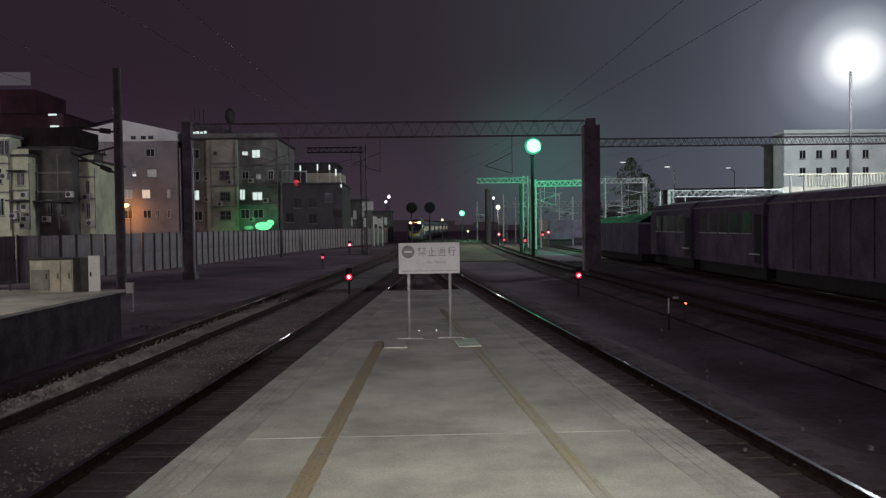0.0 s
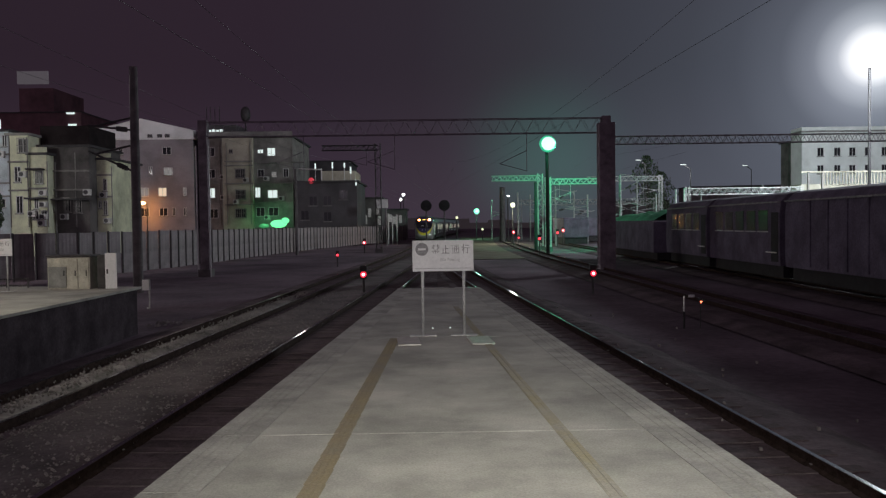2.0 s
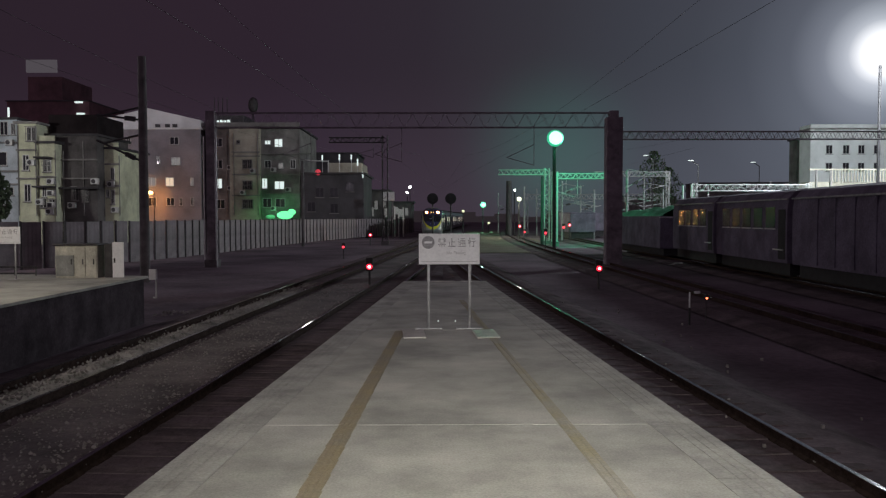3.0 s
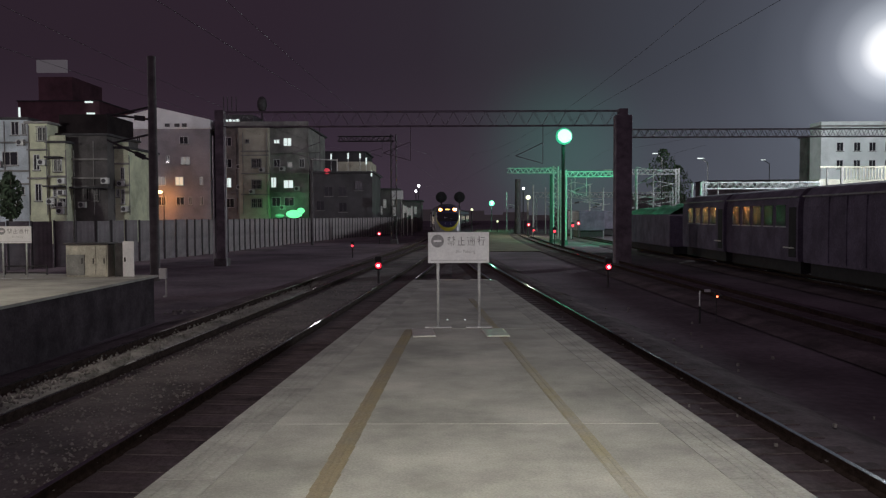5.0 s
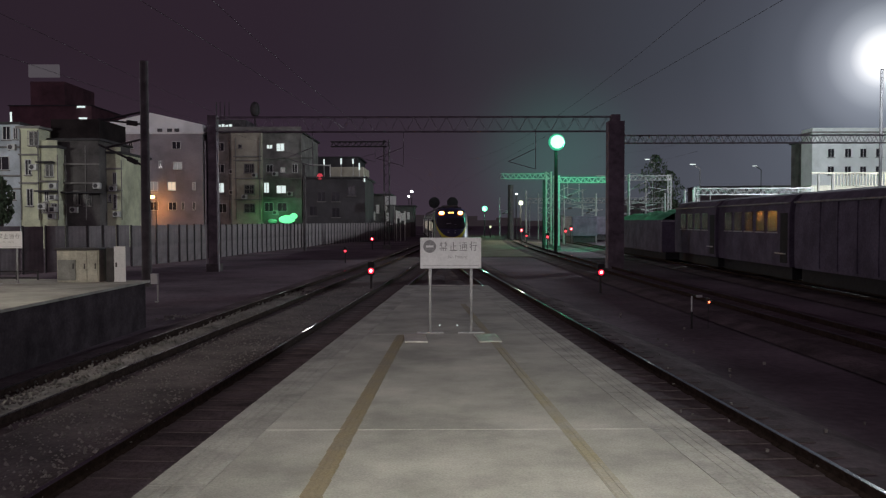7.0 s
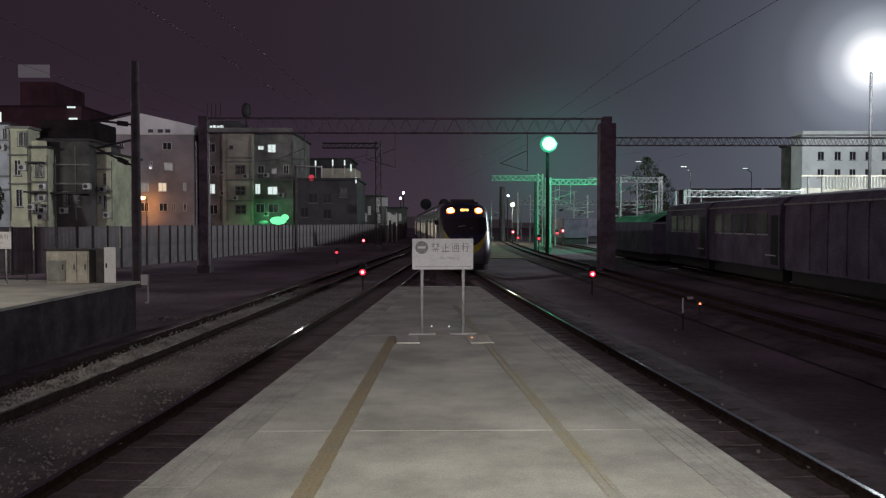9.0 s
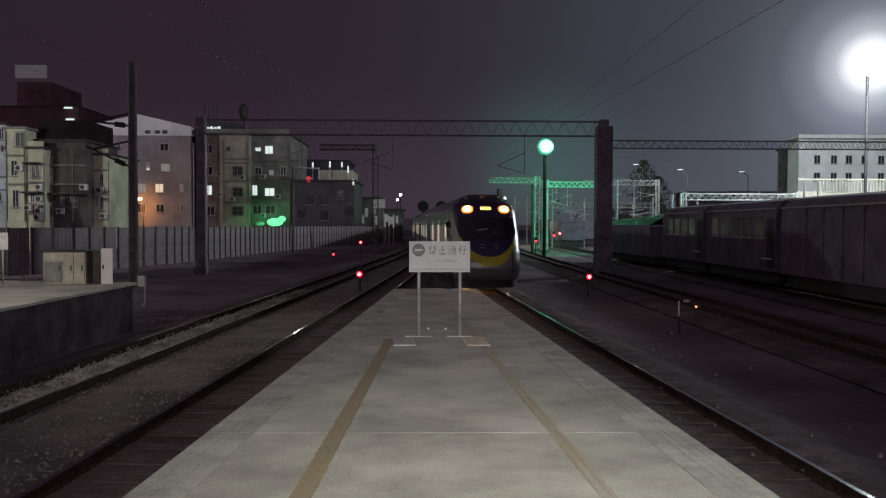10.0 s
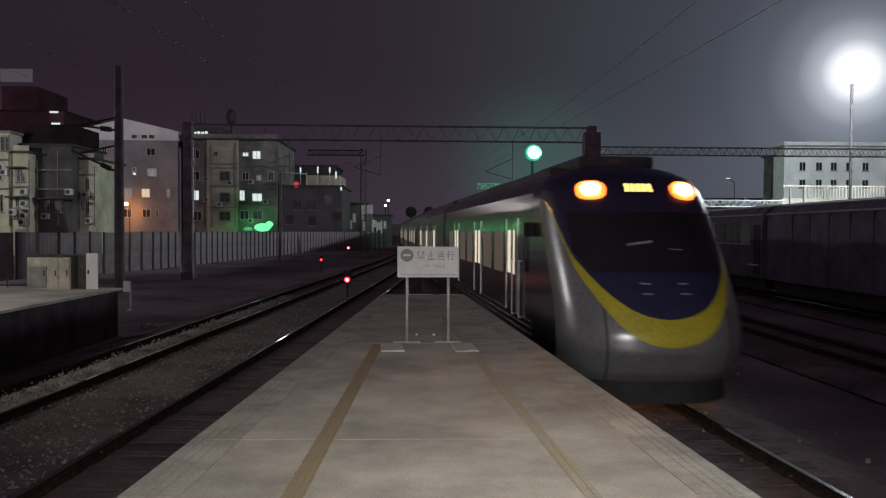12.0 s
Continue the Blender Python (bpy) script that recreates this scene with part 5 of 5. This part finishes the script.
NOSE_LEN = 3.4


def skin(u, z, out=0.0):
    """A point of the front: u from -1 to 1 across, at a height z."""
    a = abs(u)
    round_ = 1.0 - (1.0 - min(1.0, a) ** 2.8) ** (1 / 2.8)
    w, yf = half_width(z), nose_profile(z)
    depth = 1.35 - 0.2 * smoothstep(2.6, 3.6, z)
    y = yf + (NOSE_LEN - yf if depth + yf > NOSE_LEN else depth) * round_
    return Vector(((w + out) * u, y - out, z + (out * 0.4 if z > 3.2 else 0)))


def mask_edge(u):
    a = abs(u)
    return 1.36 + 1.20 * a ** 2.6 + 0.08 * a + 0.50 * smoothstep(0.84, 1.0, a)


def band_edge(u):
    a = abs(u)
    return mask_edge(a) - 0.04 - 0.34 * (1.0 - a ** 3.5)


def patch(lo, hi, rows, out=0.0, cols=48, umax=1.0):
    """A patch of the front between two edge curves."""
    bm = bmesh.new()
    grid = []
    for r in range(rows + 1):
        line = []
        for c in range(cols + 1):
            s = -1 + 2 * c / cols
            u = umax * math.sin(s * math.pi / 2)
            z = lo(u) + (hi(u) - lo(u)) * r / rows
            line.append(bm.verts.new(skin(u, z, out)))
        grid.append(line)
    for r in range(rows):
        for c in range(cols):
            bm.faces.new((grid[r][c], grid[r][c + 1], grid[r + 1][c + 1], grid[r + 1][c]))
    bmesh.ops.remove_doubles(bm, verts=bm.verts, dist=0.0005)
    return bm


def shell(y0, y1):
    bm = bmesh.new()
    prof = [(w, z) for w, z in SECTION] + [(-w, z) for w, z in SECTION[-2::-1]]
    ends = [[bm.verts.new((x, y, z)) for x, z in prof] for y in (y0, y1)]
    n = len(prof)
    for i in range(n):
        j = (i + 1) % n
        bm.faces.new((ends[0][i], ends[0][j], ends[1][j], ends[1][i]))
    bm.faces.new(ends[0])
    bm.faces.new(ends[1][::-1])
    return bm


CAR = 20.0


def car(m, front, label):
    t = thing("train_car", m, label, "train", "cars of the train")
    y0 = NOSE_LEN if front else 0.25
    part("body", shell(y0, CAR - 0.25), M_STAINLESS, t, "ribbed stainless steel body")
    part("roof_cover", boxes((-0.95, 0.95, y0 + 0.3, CAR - 0.6, 3.58, 3.77)), M_TRAINROOF, t, bevel=0.05)
    for a, b in ((2.7, 6.0), (10.5, 13.5)):
        part("air_conditioner", boxes((-0.66, 0.66, a, b, 3.66, 3.90)), M_TRAINROOF, t, "dark roof air conditioner", bevel=0.08)
    for z in (0.72, 0.84, 0.96):
        part("body_rib", boxes((-1.375, -1.35, y0, CAR - 0.3, z, z + 0.03)), M_STAINLESS, t)
    doors = (5.2, 10.4, 15.6)
    for sx in (-1, 1):
        for d in doors:
            dr = part("door", boxes((sx * 1.335, sx * 1.366, d - 0.62, d + 0.62, 0.98, 2.85)), M_STAINLESS, t, "stainless sliding door")
            for o in (-0.31, 0.31):
                part("door_window", boxes((sx * 1.36, sx * 1.371, d + o - 0.17, d + o + 0.17, 1.75, 2.62)), M_CABIN, dr, "lit door window")
            for o in (-0.66, 0.64):
                part("door_pillar", boxes((sx * 1.35, sx * 1.38, d + o, d + o + 0.03, 0.98, 2.85)), M_TRIM, dr)
        for a, b in ((6.3, 7.5), (8.0, 9.3), (11.5, 12.7), (13.2, 14.5), (16.7, 18.0)):
            part("side_window", boxes((sx * 1.335, sx * 1.368, a, b, 1.72, 2.58)), M_CABIN_DIM, t, "dim tinted saloon window")
    for yb in (3.6, 16.6):
        bg = part("bogie", boxes((-1.0, 1.0, yb - 1.4, yb + 1.4, 0.35, 0.62)), M_UNDER, t, "black bogie frame", bevel=0.04)
        for dy in (-1.05, 1.05):
            for sx in (-1, 1):
                part("wheel", bars(0.42, ((sx * 0.48, yb + dy, 0.42), (sx * 0.60, yb + dy, 0.42)), n=24), M_UNDER, bg)
    part("underframe", boxes((-1.2, 1.2, 5.6, 14.5, 0.22, 0.5)), M_UNDER, t)
    part("gangway", boxes((-0.6, 0.6, CAR - 0.3, CAR + 0.25, 0.9, 3.1)), M_UNDER, t)
    if front:
        part("nose", patch(lambda u: 0.46, band_edge, 22), M_NOSE, t, "rounded silver nose", smooth=True)
        part("yellow_band", patch(band_edge, mask_edge, 8, 0.004), M_YELLOW, t, "bright yellow band round the front", smooth=True)
        part("front_mask", patch(mask_edge, lambda u: 3.735, 34), M_MASK, t, "dark blue front mask", smooth=True)
        part("windscreen", patch(lambda u: max(2.02, mask_edge(u) + 0.10), lambda u: 2.90, 14, 0.012, 40, 0.84), M_SCREEN, t, "dark curved windscreen", smooth=True)
        for u in (-0.575, 0.575):
            c = skin(u, 3.25)
            nx = (skin(u + 0.02, 3.27) - skin(u - 0.02, 3.27)).normalized()
            nz = (skin(u, 3.33) - skin(u, 3.21)).normalized()
            ny = nx.cross(nz).normalized()
            if ny.y > 0:
                ny = -ny
            # the reflector's orange glow stands in for the halo round the lamp
            for nm, rx, rz, mt, lb, off in (("headlight_reflector", 0.24, 0.19, M_HEAD_HALO, "headlight reflector glowing orange for the lamp's halo", 0.0), ("headlight", 0.14, 0.125, M_HEAD, "glowing oval headlight", 0.02)):
                bm = bmesh.new()
                front_ring, back_ring = [], []
                for i in range(28):
                    a = 2 * math.pi * i / 28
                    ca, sa = math.cos(a), math.sin(a)
                    px, pz = rx * math.copysign(abs(ca) ** 0.85, ca), rz * math.copysign(abs(sa) ** 0.85, sa)
                    p = c + nx * px + nz * pz
                    front_ring.append(bm.verts.new(p + ny * (0.03 + off)))
                    back_ring.append(bm.verts.new(p - ny * 0.12))
                bm.faces.new(front_ring)
                bm.faces.new(back_ring[::-1])
                for i in range(28):
                    j = (i + 1) % 28
                    bm.faces.new((front_ring[i], front_ring[j], back_ring[j], back_ring[i]))
                part(nm, bm, mt, t, lb)
        dp = part("destination_display", patch(lambda u: 3.20, lambda u: 3.37, 4, 0.012, 16, 0.22), M_UNDER, t, "black destination display")
        for k in range(5):
            bm = bmesh.new()
            uu = -0.17 + 0.07 * k
            g = [bm.verts.new(skin(u, z, 0.02)) for u, z in ((uu, 3.22), (uu + 0.05, 3.22), (uu + 0.05, 3.35), (uu, 3.35))]
            bm.faces.new(g)
            r = bmesh.ops.extrude_face_region(bm, geom=bm.faces[:])["geom"]
            bmesh.ops.translate(bm, verts=[v for v in r if isinstance(v, bmesh.types.BMVert)], vec=(0, 0.004, 0))
            part("display_bar", bm, M_DEST, dp, "glowing amber bar of lettering")
        bm = bmesh.new()
        bar(bm, skin(-0.30, 2.40, 0.02), skin(-0.02, 2.45, 0.02), 0.022, 6)
        bar(bm, skin(0.16, 2.34, 0.02), skin(0.30, 2.33, 0.02), 0.010, 6)
        part("windscreen_sticker", bm, M_TRIM, t, "pale plate behind the windscreen")
        for sx in (-1, 1):
            bm = bmesh.new()
            zs = [0.48 + 0.06 * i for i in range(20)]
            for za, zb in zip(zs, zs[1:]):
                if zb < band_edge(0.66) - 0.01:
                    bar(bm, skin(sx * 0.66, za, 0.004), skin(sx * 0.66, zb, 0.004), 0.011, 6)
            part("nose_seam", bm, M_UNDER, t, "dark seam of the nose panel")
        for u0 in (-0.20, 0.20):
            for zz in (1.71, 1.85):
                bm = bmesh.new()
                bar(bm, skin(u0 - 0.05, zz, 0.03), skin(u0 + 0.05, zz, 0.03), 0.013, 6)
                part("grab_handle", bm, M_TRIM, t, "small steel grab handle")
        for u0, u1 in ((-0.5, -0.2), (0.1, 0.4)):
            bm = bmesh.new()
            bar(bm, skin(u0, 2.02, 0.03), skin(u1, 2.30, 0.03), 0.012, 6)
            part("wiper", bm, M_UNDER, t, "black windscreen wiper")
        for sx in (-1, 1):
            bm = bmesh.new()
            zs = [0.34 + 3.40 * i / 40 for i in range(41)]
            near = [bm.verts.new(skin(sx, z) + Vector((0, -0.01, 0))) for z in zs]
            far = [bm.verts.new((sx * half_width(z), NOSE_LEN + 0.02, z)) for z in zs]
            for i in range(40):
                bm.faces.new((near[i], near[i + 1], far[i + 1], far[i]))
            part("cab_side", bm, M_STAINLESS, t, "silver side of the driving cab", smooth=True)
        # skirt reaches higher than its own edge; its black includes the nose's shadow
        bm = bmesh.new()
        ring = [[bm.verts.new(Vector((0.96 * skin(u, 0.52).x, skin(u, 0.52).y + 0.10, z))) for u in [math.sin(i * math.pi / 24) for i in range(-12, 13)]] for z in (0.13, 0.52)]
        for i in range(24):
            bm.faces.new((ring[0][i], ring[0][i + 1], ring[1][i + 1], ring[1][i]))
        part("skirt", bm, M_UNDER, t, "black skirt, raised to cover the shadow under the nose")
        part("coupler_cover", patch(lambda u: 0.50, lambda u: 0.74, 6, 0.012, 16, 0.28), M_NOSE, t, "smooth coupler cover", smooth=True)
        for sx in (-1, 1):
            part("cab_window", boxes((sx * 1.33, sx * 1.366, NOSE_LEN + 0.15, NOSE_LEN + 0.75, 1.85, 2.6)), M_SCREEN, t, "dark cab side window")
            dr = part("cab_door", boxes((sx * 1.345, sx * 1.372, NOSE_LEN + 0.86, NOSE_LEN + 1.46, 0.98, 2.72)), M_STAINLESS, t, "stainless cab door")
            part("cab_door_window", boxes((sx * 1.36, sx * 1.376, NOSE_LEN + 1.0, NOSE_LEN + 1.34, 1.8, 2.5)), M_SCREEN, dr, "dark cab door window")
            for yy in (NOSE_LEN + 0.80, NOSE_LEN + 1.52):
                part("handrail", bars(0.017, ((sx * 1.41, yy, 0.95), (sx * 1.41, yy, 2.05)), ((sx * 1.36, yy, 0.97), (sx * 1.41, yy, 0.97)), ((sx * 1.36, yy, 2.03), (sx * 1.41, yy, 2.03))), M_TRIM, dr, "bright vertical handrail")
            part("mirror", boxes((sx * 1.36, sx * 1.53, NOSE_LEN - 0.3, NOSE_LEN - 0.22, 2.5, 2.75)), M_UNDER, t)
    return t


cars = [car(pose(0, 0, 0), True, "silver commuter train cab car with a blue and yellow rounded front")]
first = car(pose(0, 0, 0), False, "silver commuter train car with lit windows")
cars.append(first)
for k in range(4):
    cars.append(copy_thing(first, pose(0, 0, 0)))

SPEED, STOP_Y = 10.0, 12.0


def car_pose(k, t):
    left = 12.0 - t
    y = STOP_Y - 1.1 + SPEED * left + 0.42 * (math.hypot(left - 3.0, 1.0) + left - 3.0) + k * CAR
    ya, yb = y + 3.6, y + 16.6
    xa, xb = line_right(ya), line_right(yb)
    yaw = math.atan2(-(xb - xa), yb - ya)
    x = xa + math.sin(yaw) * 3.6
    return pose(x + 0.05, y, RAIL_Z, 0, 0, math.degrees(yaw))


def motions():
    for k, c in enumerate(cars):
        walk(c, [(0.5 * i, car_pose(k, 0.5 * i)) for i in range(25)])


motions()
